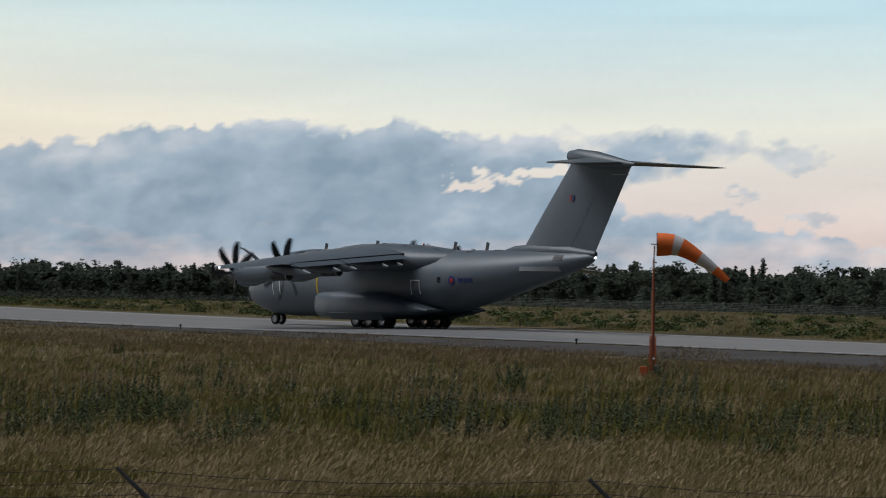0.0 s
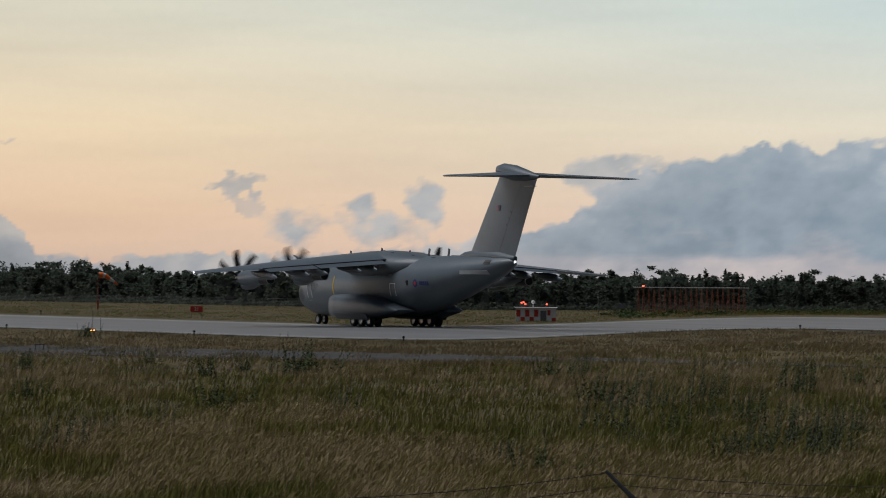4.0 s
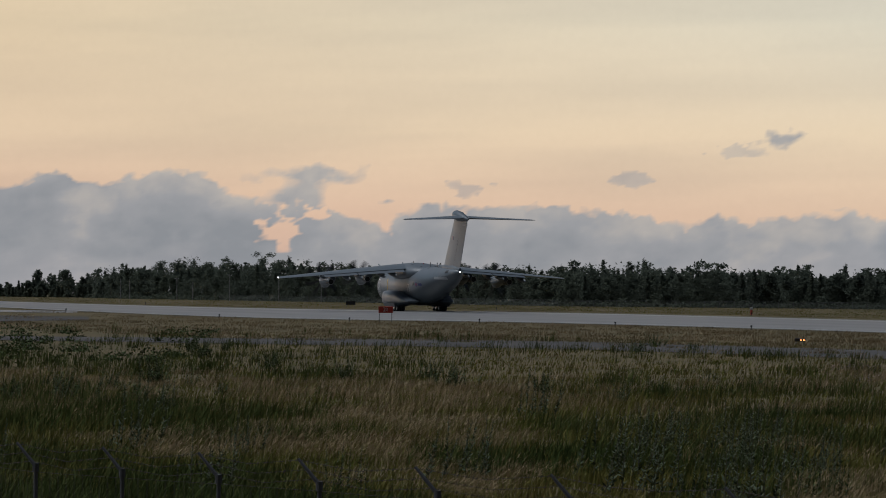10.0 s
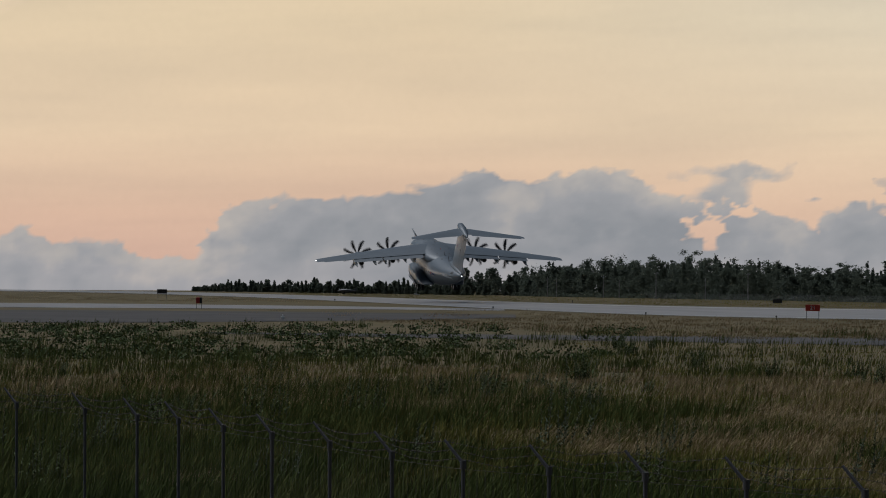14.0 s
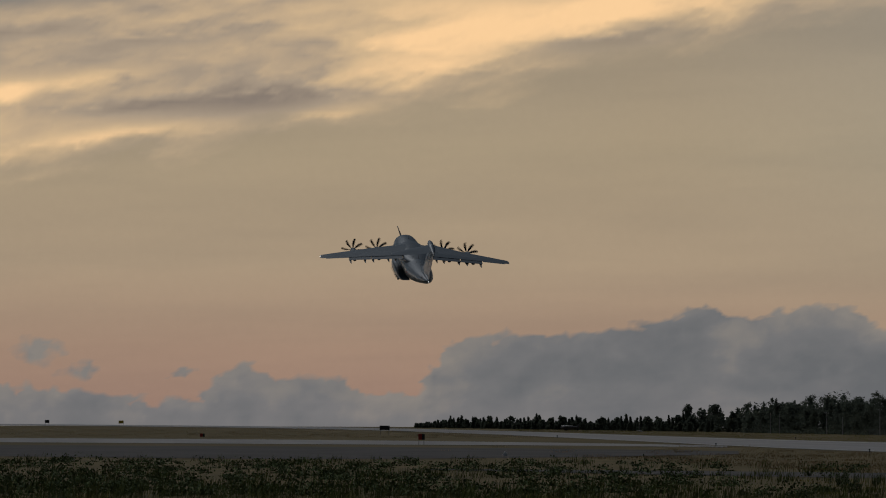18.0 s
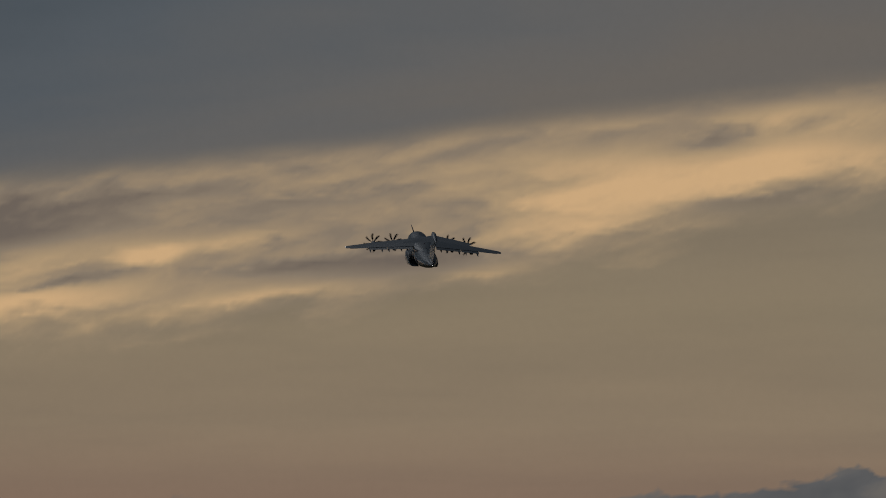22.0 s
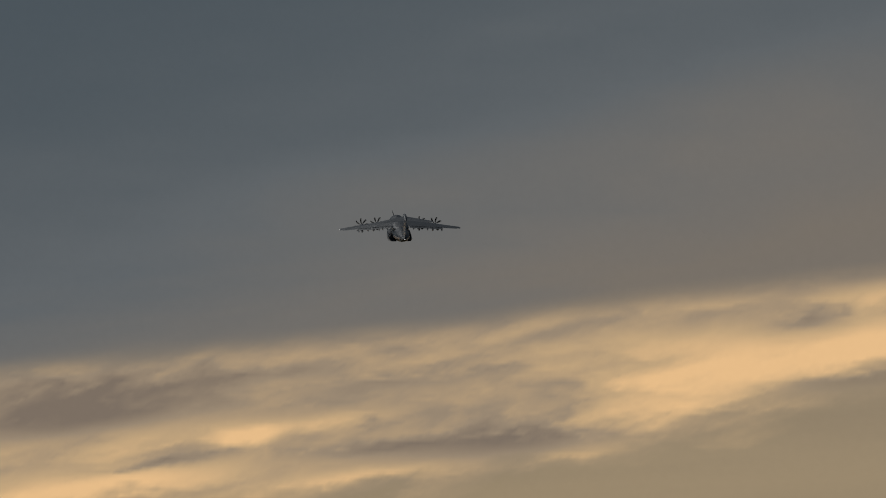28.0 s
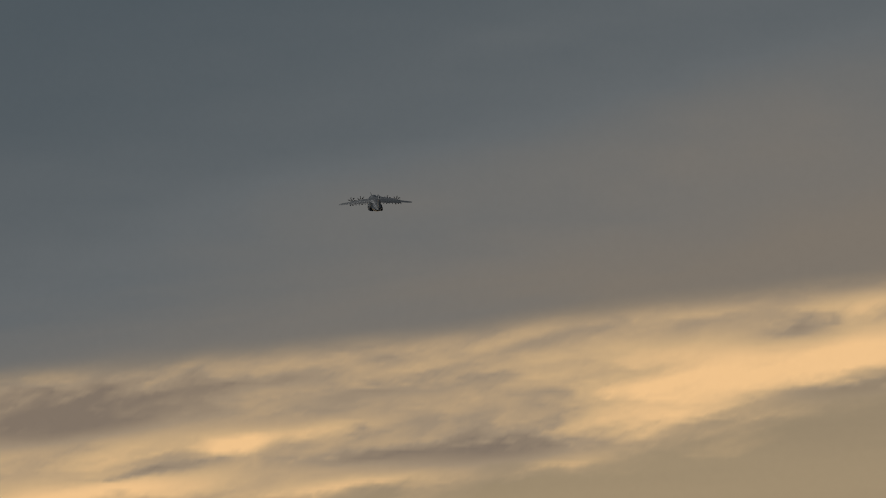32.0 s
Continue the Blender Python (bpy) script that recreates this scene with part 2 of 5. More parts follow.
def fbm(x, y, seed, octaves=5, gain=0.55):
    total, amp, norm = 0, 1.0, 0
    for o in range(octaves):
        total = total + amp * smooth_noise(x * 2**o + 17.3 * o, y * 2**o + 9.1 * o, seed + o)
        norm += amp
        amp *= gain
    return total / norm


# tops of the cumulus banks: turn, height over the horizon
BANK_WEST = [(-4600, 30), (-3129, 38), (-2960, 36), (-2830, 12), (-2690, 12), (-2650, 52), (-2604, 74), (-2530, 46), (-2430, 50), (-2400, 20), (-2290, 22), (-2255, 98), (-2140, 133), (-2000, 136), (-1880, 146), (-1790, 184), (-1720, 161), (-1610, 186), (-1520, 172), (-1490, 138), (-1330, 118), (-1230, 88)]
BANK_MID = [(-1180, 105), (-1126, 128), (-1036, 111), (-916, 120), (-776, 109), (-676, 90), (-616, 114), (-566, 93), (-396, 114), (-340, 98), (-296, 108), (-196, 150), (-144, 116), (-84, 106), (0, 86), (46, 18), (116, 18), (300, 22), (480, 30), (656, 34), (800, 40), (860, 60)]
BANK_EAST = [(900, 60), (960, 78), (1010, 118), (1060, 150), (1100, 178), (1170, 196), (1247, 200), (1317, 222), (1380, 232), (1432, 218), (1497, 234), (1577, 225), (1640, 202), (1707, 198), (1780, 212), (1857, 212), (1948, 242), (2080, 236), (2128, 250), (2230, 240), (2298, 228), (2340, 234), (2372, 258), (2420, 240), (2528, 226), (2640, 222), (2700, 200), (2740, 130), (2780, 88), (2850, 92), (2918, 88), (2975, 96), (3020, 74), (3080, 66), (3158, 64), (3200, 48), (3246, 40), (4300, 50)]
# loose clouds (+) and gaps (-): turn, height, half width, half height, weight
PUFFS = [(-1365, 138, 46, 34, 1), (-3099, 66, 42, 26, 1), (-2969, 98, 36, 17, 1), (-2885, 60, 30, 12, 1), (-2720, 52, 18, 6, 0.8), (-1345, 176, 105, 17, 1), (-1388, 76, 24, 34, -0.42), (-1328, 104, 15, 16, -0.42), (-1225, 128, 22, 9, 0.8), (510, 70, 46, 34, 1), (628, 92, 22, 28, 1), (650, 66, 60, 24, 1), (738, 112, 24, 26, 1), (410, 134, 22, 17, 0.6), (-505, 234, 34, 13, 0.9), (2820, 208, 150, 26, 1), (2750, 178, 90, 30, 1)]
WISPS = [(-579, 216, 28, 8, 0.6), (-118, 234, 28, 13, 0.8), (-45, 220, 25, 15, 0.8), (-764, 175, 20, 8, 0.7), (-205, 250, 28, 7, 0.5), (2505, 130, 50, 11, -0.62), (2572, 150, 56, 15, -0.62), (2628, 164, 44, 11, -0.62), (3060, 196, 56, 14, 0.8), (2995, 128, 18, 12, 0.8), (3130, 84, 26, 8, 0.6), (-95, 142, 16, 8, 0.5), (1055, 166, 92, 20, 1), (-1060, 150, 22, 8, 0.5), (418, 108, 20, 14, 0.5)]


# lit (+) and shaded (-) strands of the high cloud: turn, height, half length, half height, weight
GOLD = [(-2215, 668, 200, 62, 0.58), (-1900, 722, 190, 40, 0.56), (-1930, 798, 150, 18, 0.38), (-2330, 596, 150, 20, 0.26), (-2420, 700, 160, 26, 0.16), (-3059, 538, 66, 22, 0.72), (-2909, 566, 110, 13, 0.38), (-3290, 456, 210, 28, 0.66), (-3240, 540, 150, 26, 0.22), (-2830, 476, 130, 15, 0.46), (-3050, 432, 130, 16, 0.34), (-2450, 520, 70, 9, 0.34), (-2570, 545, 190, 26, -0.42), (-2810, 527, 130, 11, -0.30), (-3209, 493, 85, 7, -0.42), (-3390, 408, 55, 10, -0.40), (-2070, 745, 70, 18, -0.34), (-1960, 644, 130, 14, -0.34), (-3280, 618, 340, 42, -0.46), (-3370, 572, 170, 24, -0.28), (-2700, 650, 160, 12, -0.14)]


def build_sky():
    us, es = np.concatenate([np.arange(-9000, -3900, 60.0), np.arange(-3900, 3700, 8.0), np.arange(3700, 4500, 60.0)]), np.concatenate([np.arange(-260, -20, 30.0), np.arange(-20, 270, 4.5), np.arange(270, 380, 16.0), np.arange(380, 860, 6.0), np.arange(860, 2000, 30.0)])
    U, E = np.meshgrid(us, es)
    bank = BANK_WEST + BANK_MID + BANK_EAST
    WU = U + 44 * (fbm(U / 60, E / 50, 71, 4, 0.55) - 0.5) + 26 * (fbm(U / 20, E / 18, 76, 3, 0.55) - 0.5)
    top = np.interp(WU, [a for a, _ in bank], [b for _, b in bank])
    rough = fbm(U / 74, E / 56, 3, 6, 0.62) - 0.5
    puffy = 0.55 - np.abs(2 * fbm(U / 40, E / 34, 8, 4, 0.5) - 1) * 2.6
    cloud = np.minimum((top - 3 - E) / 9 + 3.2 * rough + 1.5 * puffy, 1.8)
    WE = E + 44 * (fbm(U / 40, E / 28, 81, 5, 0.6) - 0.5)
    shred = 120 * (fbm(U / 26, E / 18, 86, 4, 0.62) - 0.5)
    for u, e, a, b, w in PUFFS + [(u, e, 1.15 * a, 1.15 * b, w if w < 0 else 0.62 * w) for u, e, a, b, w in WISPS]:
        d = 1.2 - np.sqrt(((U + (0.4 if abs(w) == 1 else 1.0) * shred - u) / a) ** 2 + ((WE - e) / b) ** 2) + (2.4 if abs(w) == 1 else 3.6) * rough
        if w > 0:
            cloud = np.maximum(cloud, np.minimum(1.3 * d, w) - 0.25)
        else:
            cloud = cloud + w * 5.5 * np.clip(1.1 * d + 0.1, 0, 1)
    cloud = np.clip(0.5 + 0.58 * cloud, 0, 1)
    soft = fbm(U / 190, E / 85, 21, 6, 0.56) - 0.5 + 0.10 * puffy
    heap = fbm(U / 100 + rough, E / 74, 17, 4, 0.5) - fbm(U / 100 + rough + 0.22, E / 74 - 0.26, 17, 4, 0.5)
    shade = np.clip(0.44 + 0.70 * soft + 0.65 * heap + 0.26 * np.clip((E - top + 46) / 50, -0.4, 1), 0, 1)
    blush = np.clip((50 - E) / 60 + 2.2 * (fbm(U / 120, E / 34, 27, 5, 0.55) - 0.55), 0, 1) * np.clip((U - 500) / 900, 0.12, 0.85)
    line = 642 + 0.1075 * (U + 3440) + 8 * np.sin(U / 420)
    warp = 60 * (fbm(U / 380, (E - 0.12 * U) / 120, 31, 4) - 0.5)
    deck = np.clip((E - line + 0.35 * warp + 6) / 62, 0, 1)
    deck = deck * deck * (3 - 2 * deck)
    depth = np.maximum(0, (E - line + 40) / 520 + 0.34 * np.clip((-2700 - U) / 800, -0.8, 1) + 0.60 * (fbm(U / 700, (E - 0.12 * U) / 110, 33, 5) - 0.5))
    depth = np.clip(1.15 * (1 - np.exp(-1.25 * depth)), 0, 1)
    along, across = U + 0.35 * E, E - 0.15 * U + warp
    streak = fbm(along / 260, across / 52, 41, 6, 0.55) - 0.5
    fine = fbm(along / 84 + 3 * streak, across / 24 + 2 * streak, 51, 5, 0.55) - 0.5
    gold = 0.43 + 0 * U
    for u, e, a, b, w in GOLD:
        x, y = U - u + 0.5 * warp + 120 * streak + 60 * fine, E - e - 0.11 * (U - u) + 0.25 * warp + 34 * fine + 16 * streak
        gold = gold + w * np.exp(-((x / a) ** 2) - (y / b) ** 2)
    gold = np.clip(gold + 0.42 * streak + 0.46 * fine, 0, 1)
    lower = np.interp(U, [-3500, -3059, -2709, -2409, -1841, -900], [392, 404, 442, 508, 652, 800])
    band = np.clip((E - lower + 0.35 * warp + 70 * streak + 60 * fine + 22) / 70, 0, 1) * np.clip((line + 60 - E) / 50, 0, 1)
    veil = np.clip((fbm(U / 700, (E - 0.03 * U) / 70, 61, 5) - 0.35) / 0.4, 0, 1)
    R, step = 4700.0, len(us)
    X, Y, Z = R * np.sin(U / F), R * np.cos(U / F), EYE + R * E / F
    verts = np.stack([X, Y, Z], -1).reshape(-1, 3)
    i = np.arange((len(es) - 1) * step).reshape(-1, step)[:, :-1].ravel()
    faces = np.stack([i, i + step, i + step + 1, i + 1], 1)
    data = bpy.data.meshes.new("sky_backdrop")
    data.from_pydata(verts, [], faces.tolist())
    data.shade_smooth()
    for name, values in (("cloud", cloud), ("shade", shade), ("deck", deck), ("gold", gold), ("band", band), ("blush", blush), ("depth", depth), ("veil", veil), ("turn", np.clip((U + 4700) / 9400, 0, 1)), ("rise", E / 2000), ("glow", np.clip((-3900 - U) / 2600, 0, 1) * np.clip(1.15 - E / 1500, 0, 1))):
        data.attributes.new(name, "FLOAT", "POINT").data.foreach_set("value", values.ravel().astype(np.float32))
    m = bpy.data.materials.new("dusk_sky_and_clouds")
    m.use_nodes = True
    m.cycles.emission_sampling = "NONE"
    n, l = m.node_tree.nodes, m.node_tree.links
    n.clear()
    out, em = n.new("ShaderNodeOutputMaterial"), n.new("ShaderNodeEmission")
    l.new(em.outputs[0], out.inputs[0])

    def field(name):
        a = n.new("ShaderNodeAttribute")
        a.attribute_name = name
        return a.outputs["Fac"]

    def ramp(source, stops):
        r = n.new("ShaderNodeValToRGB")
        e = r.color_ramp.elements
        while len(e) < len(stops):
            e.new(0.5)
        for k, (p, c) in enumerate(stops):
            e[k].position, e[k].color = p, c if len(c) == 4 else (*c, 1)
        l.new(source, r.inputs[0])
        return r.outputs[0]

    def mix(fac, a, b):
        x = n.new("ShaderNodeMix")
        x.data_type = "RGBA"
        l.new(fac, x.inputs[0])
        l.new(a, x.inputs[6])
        l.new(b, x.inputs[7])
        return x.outputs[2]

    rise, turn = field("rise"), field("turn")
    west = ramp(rise, [(0.0, lin(210, 172, 152)), (0.05, lin(220, 184, 158)), (0.125, lin(230, 203, 170)), (0.225, lin(228, 205, 170)), (0.45, lin(200, 184, 163))])
    mid = ramp(rise, [(0.0, lin(220, 190, 168)), (0.05, lin(229, 198, 168)), (0.125, lin(235, 214, 182)), (0.225, lin(224, 219, 199)), (0.45, lin(190, 192, 190))])
    east = ramp(rise, [(0.0, lin(214, 192, 184)), (0.05, lin(218, 206, 198)), (0.125, lin(222, 222, 210)), (0.225, lin(188, 214, 221)), (0.45, lin(150, 180, 205))])
    base = mix(ramp(turn, [(0.30, (0, 0, 0)), (0.52, (1, 1, 1))]), west, mid)
    base = mix(ramp(turn, [(0.52, (0, 0, 0)), (0.76, (1, 1, 1))]), base, east)
    veiled = n.new("ShaderNodeMix")
    veiled.data_type, veiled.blend_type = "RGBA", "MULTIPLY"
    l.new(ramp(field("veil"), [(0, (0, 0, 0)), (1, (0.5, 0.5, 0.5))]), veiled.inputs[0])
    l.new(base, veiled.inputs[6])
    veiled.inputs[7].default_value = (0.80, 0.82, 0.86, 1)
    col = veiled.outputs[2]
    col = mix(field("band"), col, ramp(field("gold"), [(0, (0.48, 0.39, 0.32, 1)), (0.3, (0.76, 0.60, 0.44, 1)), (0.65, (1.26, 0.90, 0.53, 1)), (1, (1.90, 1.24, 0.65, 1))]))
    col = mix(field("deck"), col, ramp(field("depth"), [(0.0, (0.44, 0.395, 0.35, 1)), (0.35, (0.385, 0.375, 0.365, 1)), (0.7, (0.275, 0.315, 0.355, 1)), (1.0, (0.170, 0.222, 0.272, 1))]))
    body = mix(ramp(turn, [(0.45, (0, 0, 0)), (0.72, (1, 1, 1))]), ramp(field("shade"), [(0.15, lin(138, 142, 146)), (0.5, lin(154, 155, 157)), (0.85, lin(183, 176, 168))]), ramp(field("shade"), [(0.15, lin(122, 144, 162)), (0.5, lin(148, 166, 181)), (0.85, lin(190, 196, 203))]))
    body = mix(field("blush"), body, ramp(field("shade"), [(0.1, lin(176, 172, 176)), (0.9, lin(226, 208, 200))]))
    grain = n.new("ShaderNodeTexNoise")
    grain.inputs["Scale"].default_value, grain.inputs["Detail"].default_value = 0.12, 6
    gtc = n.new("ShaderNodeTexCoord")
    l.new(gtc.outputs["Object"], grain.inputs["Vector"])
    col = mix(ramp(field("cloud"), [(0.2, (0, 0, 0)), (0.85, (0.96, 0.96, 0.96))]), col, body)
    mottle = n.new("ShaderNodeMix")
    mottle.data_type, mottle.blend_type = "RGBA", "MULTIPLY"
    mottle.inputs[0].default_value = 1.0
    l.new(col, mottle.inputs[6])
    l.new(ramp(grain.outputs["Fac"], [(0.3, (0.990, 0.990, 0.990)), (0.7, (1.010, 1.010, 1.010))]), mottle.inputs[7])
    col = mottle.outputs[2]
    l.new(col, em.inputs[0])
    # the unseen sky far to the left is brightened to warm the aircraft's flank
    lift = n.new("ShaderNodeMath")
    lift.operation, lift.inputs[1].default_value, lift.inputs[2].default_value = "MULTIPLY_ADD", 4.5, 1.0
    l.new(field("glow"), lift.inputs[0])
    l.new(lift.outputs[0], em.inputs[1])
    tagged(part("sky_backdrop", data, m), "dusk sky with grey cloud banks and golden streaks", "sky", kind="structure")


# ---- woods ----
WOOD_RANGE = [(-4200, 1400), (-2280, 1125), (-1480, 900), (-912, 770), (-176, 715), (784, 590), (1541, 615), (2325, 610), (3246, 520), (4300, 430)]
WOOD_TOP = [(-2330, -40), (-2280, -30), (-2240, -20), (-1980, -19), (-1780, -2), (-1630, 26), (-1480, 38), (-1380, 32), (-1180, 18), (-1000, 21), (-826, 26), (-534, 26), (-334, 18), (-100, 14), (166, 8), (366, -3), (516, 5), (716, 1), (1056, 0), (1541, 2), (1968, -3), (2462, 3), (2900, 9), (3246, 13), (4300, 20)]


def crown(rng, kind, h, w):
    """Lobes of a crown: centre, half width, half height."""
    lobes = []
    if kind == 0:          # spruce
        for k in range(12):
            q = k / 12
            a, d = rng.rand() * 6.283, 0.16 * w * (1 - q)
            lobes.append((d * math.cos(a), d * math.sin(a), h * (0.06 + 0.92 * q), 0.34 * w * (1 - q) ** 0.9 + 0.012 * h, h * 0.075))
    elif kind == 1:        # birch and alder
        for k in range(18):
            q = rng.rand() ** 0.8
            a, d = rng.rand() * 6.283, 0.42 * w * math.sqrt(rng.rand()) * (1 - 0.75 * q * q)
            lobes.append((d * math.cos(a), d * math.sin(a), h * (0.15 + 0.78 * q), w * (0.17 - 0.07 * q), h * (0.11 - 0.05 * q)))
    else:                  # pine: a high, loose crown
        for k in range(6):
            lobes.append((0.15 * w * rng.normal(), 0.15 * w * rng.normal(), h * (0.1 + 0.5 * rng.rand()), w * 0.16, h * 0.10))
        for k in range(10):
            a, d = rng.rand() * 6.283, 0.40 * w * rng.rand()
            lobes.append((d * math.cos(a), d * math.sin(a), h * (0.58 + 0.38 * rng.rand()), w * 0.12, h * 0.05))
    return np.array(lobes)


def lobe_leaves(rng, lobes, per, size):
    """Leaf clumps scattered in the outer shell of each lobe."""
    n = len(lobes) * per
    L = np.repeat(lobes, per, 0)
    d = rng.normal(size=(n, 3))
    d /= np.linalg.norm(d, axis=1, keepdims=True)
    k = (0.30 + 1.15 * rng.rand(n))[:, None]
    c = L[:, :3] + d * k * np.stack([L[:, 3], L[:, 3], L[:, 4]], 1)
    return c, size * (0.6 + 0.8 * rng.rand(n))


def tree_cores(trees):
    """The dense inside of each crown: one tapered body."""
    rise = np.array([0, 0.25, 0.5, 0.75, 1.0])
    girth = np.array([[0.80, 0.72, 0.50, 0.26, 0.02], [0.60, 0.85, 0.85, 0.55, 0.10], [0.55, 0.60, 0.66, 0.62, 0.12]])
    turn = np.arange(8) * math.pi / 4
    T = np.array(trees)
    w = 0.27 * T[:, 4, None] * girth[T[:, 5].astype(int)]
    x = T[:, 0, None, None] + w[:, :, None] * np.cos(turn)
    y = T[:, 1, None, None] + w[:, :, None] * np.sin(turn)
    z = (T[:, 2, None] + 0.84 * T[:, 3, None] * rise)[:, :, None] + 0 * x
    i, j = np.meshgrid(np.arange(4), np.arange(8), indexing="ij")
    f = np.stack([8 * i + j, 8 * i + (j + 1) % 8, 8 * i + 8 + (j + 1) % 8, 8 * i + 8 + j], -1).reshape(-1, 4)
    return np.stack([x, y, z], -1).reshape(-1, 3), (f[None] + 40 * np.arange(len(T))[:, None, None]).reshape(-1, 4)


def needles(name, centres, sizes, rng):
    """Small leaf sprays, one triangle each."""
    n = len(centres)
    a = rng.normal(size=(n, 3)) * (1, 1, 0.8)
    a /= np.linalg.norm(a, axis=1, keepdims=True)
    b = np.cross(a, rng.normal(size=(n, 3)))
    b /= np.linalg.norm(b, axis=1, keepdims=True)
    s = sizes[:, None]
    pts = np.stack([centres + 1.2 * s * a, centres - 0.7 * s * a + 0.7 * s * b, centres - 0.7 * s * a - 0.7 * s * b], 1)
    data = bpy.data.meshes.new(name)
    data.from_pydata(pts.reshape(-1, 3), [], np.arange(3 * n).reshape(-1, 3).tolist())
    return data


def clumps_to_mesh(name, centres, sizes, rng, flat=0.75):
    n = len(centres)
    a = rng.normal(size=(n, 3))
    a /= np.linalg.norm(a, axis=1, keepdims=True)
    b = np.cross(a, rng.normal(size=(n, 3)))
    b /= np.linalg.norm(b, axis=1, keepdims=True)
    c = np.cross(a, b)
    s = sizes[:, None]
    pts = np.stack([centres + s * a, centres + s * 0.6 * b + s * 0.2 * c, centres - s * 0.9 * a + s * 0.15 * c, centres - s * 0.6 * b], 1)
    data = bpy.data.meshes.new(name)
    data.from_pydata(pts.reshape(-1, 3), [], np.arange(4 * n).reshape(-1, 4).tolist())
    return data


LEAF = mat("dark_woodland_leaf", (0.106, 0.122, 0.090), 0.95, 0, 0.45, 0.12, 0.6, 0, (0.088, 0.104, 0.084), "Object", 0.06, 0.03)
def translucent(m, share):
    """Lets part of the light through thin leaves."""
    n, l = m.node_tree.nodes, m.node_tree.links
    thin, both, b = n.new("ShaderNodeBsdfTranslucent"), n.new("ShaderNodeMixShader"), n["Principled BSDF"]
    l.new(b.inputs["Base Color"].links[0].from_socket, thin.inputs["Color"])
    both.inputs[0].default_value = share
    l.new(b.outputs[0], both.inputs[1])
    l.new(thin.outputs[0], both.inputs[2])
    l.new(both.outputs[0], n["Material Output"].inputs["Surface"])


translucent(LEAF, 0.45)
BARK = mat("grey_bark", (0.16, 0.14, 0.12), 0.9, 0, 0.4, 1, 10)


def build_woods():
    rng = np.random.RandomState(5)
    front, back, trees, tv, tf = [], [], [], [], []
    swell = lambda u: 0.90 + 0.34 * (float(fbm(np.array([u / 90.0 + 300]), np.array([2.5]), 151, 3)[0]) - 0.35)
    for row in range(4):
        u = -2300.0
        while u < 4000:
            r = at_table(WOOD_RANGE, u) + row * 7 + rng.rand() * 6
            full = EYE + at_table(WOOD_TOP, u) * r / F
            west = u < -1700
            h = max(0.9, full * swell(u + 37 * row) * (0.74 + 0.34 * rng.rand() ** 2.2) * (0.92 + 0.03 * row))
            if west:
                h *= 0.62 + 0.75 * rng.rand() ** 2.5
            kind = rng.choice([0, 1, 2], p=[0.60, 0.40, 0] if west else [0.34, 0.44, 0.22])
            w = h * (0.46, 0.78, 0.70)[kind] * (0.8 + 0.4 * rng.rand())
            x, y = r * math.sin(u / F), r * math.cos(u / F)
            z = ground_z(r, 0)
            lobes = crown(rng, kind, h, w)
            if row > 1:
                trees.append((x, y, z, h, w, kind))
            lobes[:, :3] += (x, y, z)
            (front if row in (0, 3) else back).append(lobes)
            if row == 0 and rng.rand() < 0.06 and not west:
                k = len(tv)
                q = 0.03 + 0.03 * rng.rand()
                tv += [(x - q, y - 2.2, z), (x + q, y - 2.2, z), (x + q * 0.4, y - 2.0, z + 0.5 * h), (x - q * 0.4, y - 2.0, z + 0.5 * h), (x, y - 2.0 + q, z)]
                tf += [(k, k + 1, k + 2, k + 3), (k + 1, k + 4, k + 2), (k + 4, k, k + 3)]
            u += F * ((0.30 if not west else 0.5) + 0.35 * rng.rand()) * w / r
    # scrub along the foot of the trees
    scrub, u = [], -1700.0
    while u < 4000:
        r = at_table(WOOD_RANGE, u) - 2 - 3 * rng.rand()
        s = 0.5 + 0.7 * rng.rand() ** 2
        scrub.append((r * math.sin(u / F), r * math.cos(u / F), 0.4 * s, 1.0 * s, 0.75 * s))
        u += F * 0.8 * s / r
    # dense younger growth before and between the trees
    for row in (-0.5, 1, 2):
        u = -1720.0
        while u < 4000:
            r = at_table(WOOD_RANGE, u) + 4 + 6 * row + 3 * rng.rand()
            h = (EYE + at_table(WOOD_TOP, u) * r / F) * (0.45 + 0.38 * rng.rand())
            for q in rng.rand(6):
                scrub.append((r * math.sin(u / F) + 0.9 * rng.normal(), r * math.cos(u / F) + 0.6 * rng.normal(), q * h, (1.1 - 0.4 * q) * (0.6 + 0.6 * rng.rand()), (0.14 + 0.1 * rng.rand()) * h))
            u += F * (1.0 + 0.7 * rng.rand()) / r
    front, back, scrub = np.concatenate(front), np.concatenate(back), np.array(scrub)
    sprays = [lobe_leaves(rng, front, 62, 0.175), lobe_leaves(rng, back, 14, 0.30), lobe_leaves(rng, scrub, 28, 0.225)]
    ob = part("woods", needles("woods", np.concatenate([c for c, _ in sprays]), np.concatenate([k for _, k in sprays]), rng), LEAF)
    tagged(ob, "dark mixed spruce and birch woods along the airfield", "woods", kind="stuff")
    v, f = tree_cores(trees)
    data = bpy.data.meshes.new("wood_undergrowth")
    data.from_pydata(v, [], f.tolist())
    data.shade_smooth()
    tagged(part("inner_foliage", data, LEAF), "dense dark inner foliage of the woods", "woods", kind="stuff")
    ob = part("wood_trunks", mesh_of("wood_trunks", tv, tf), BARK)
    tagged(ob, "pale thin trunks at the edge of the woods", "trunks", kind="stuff")


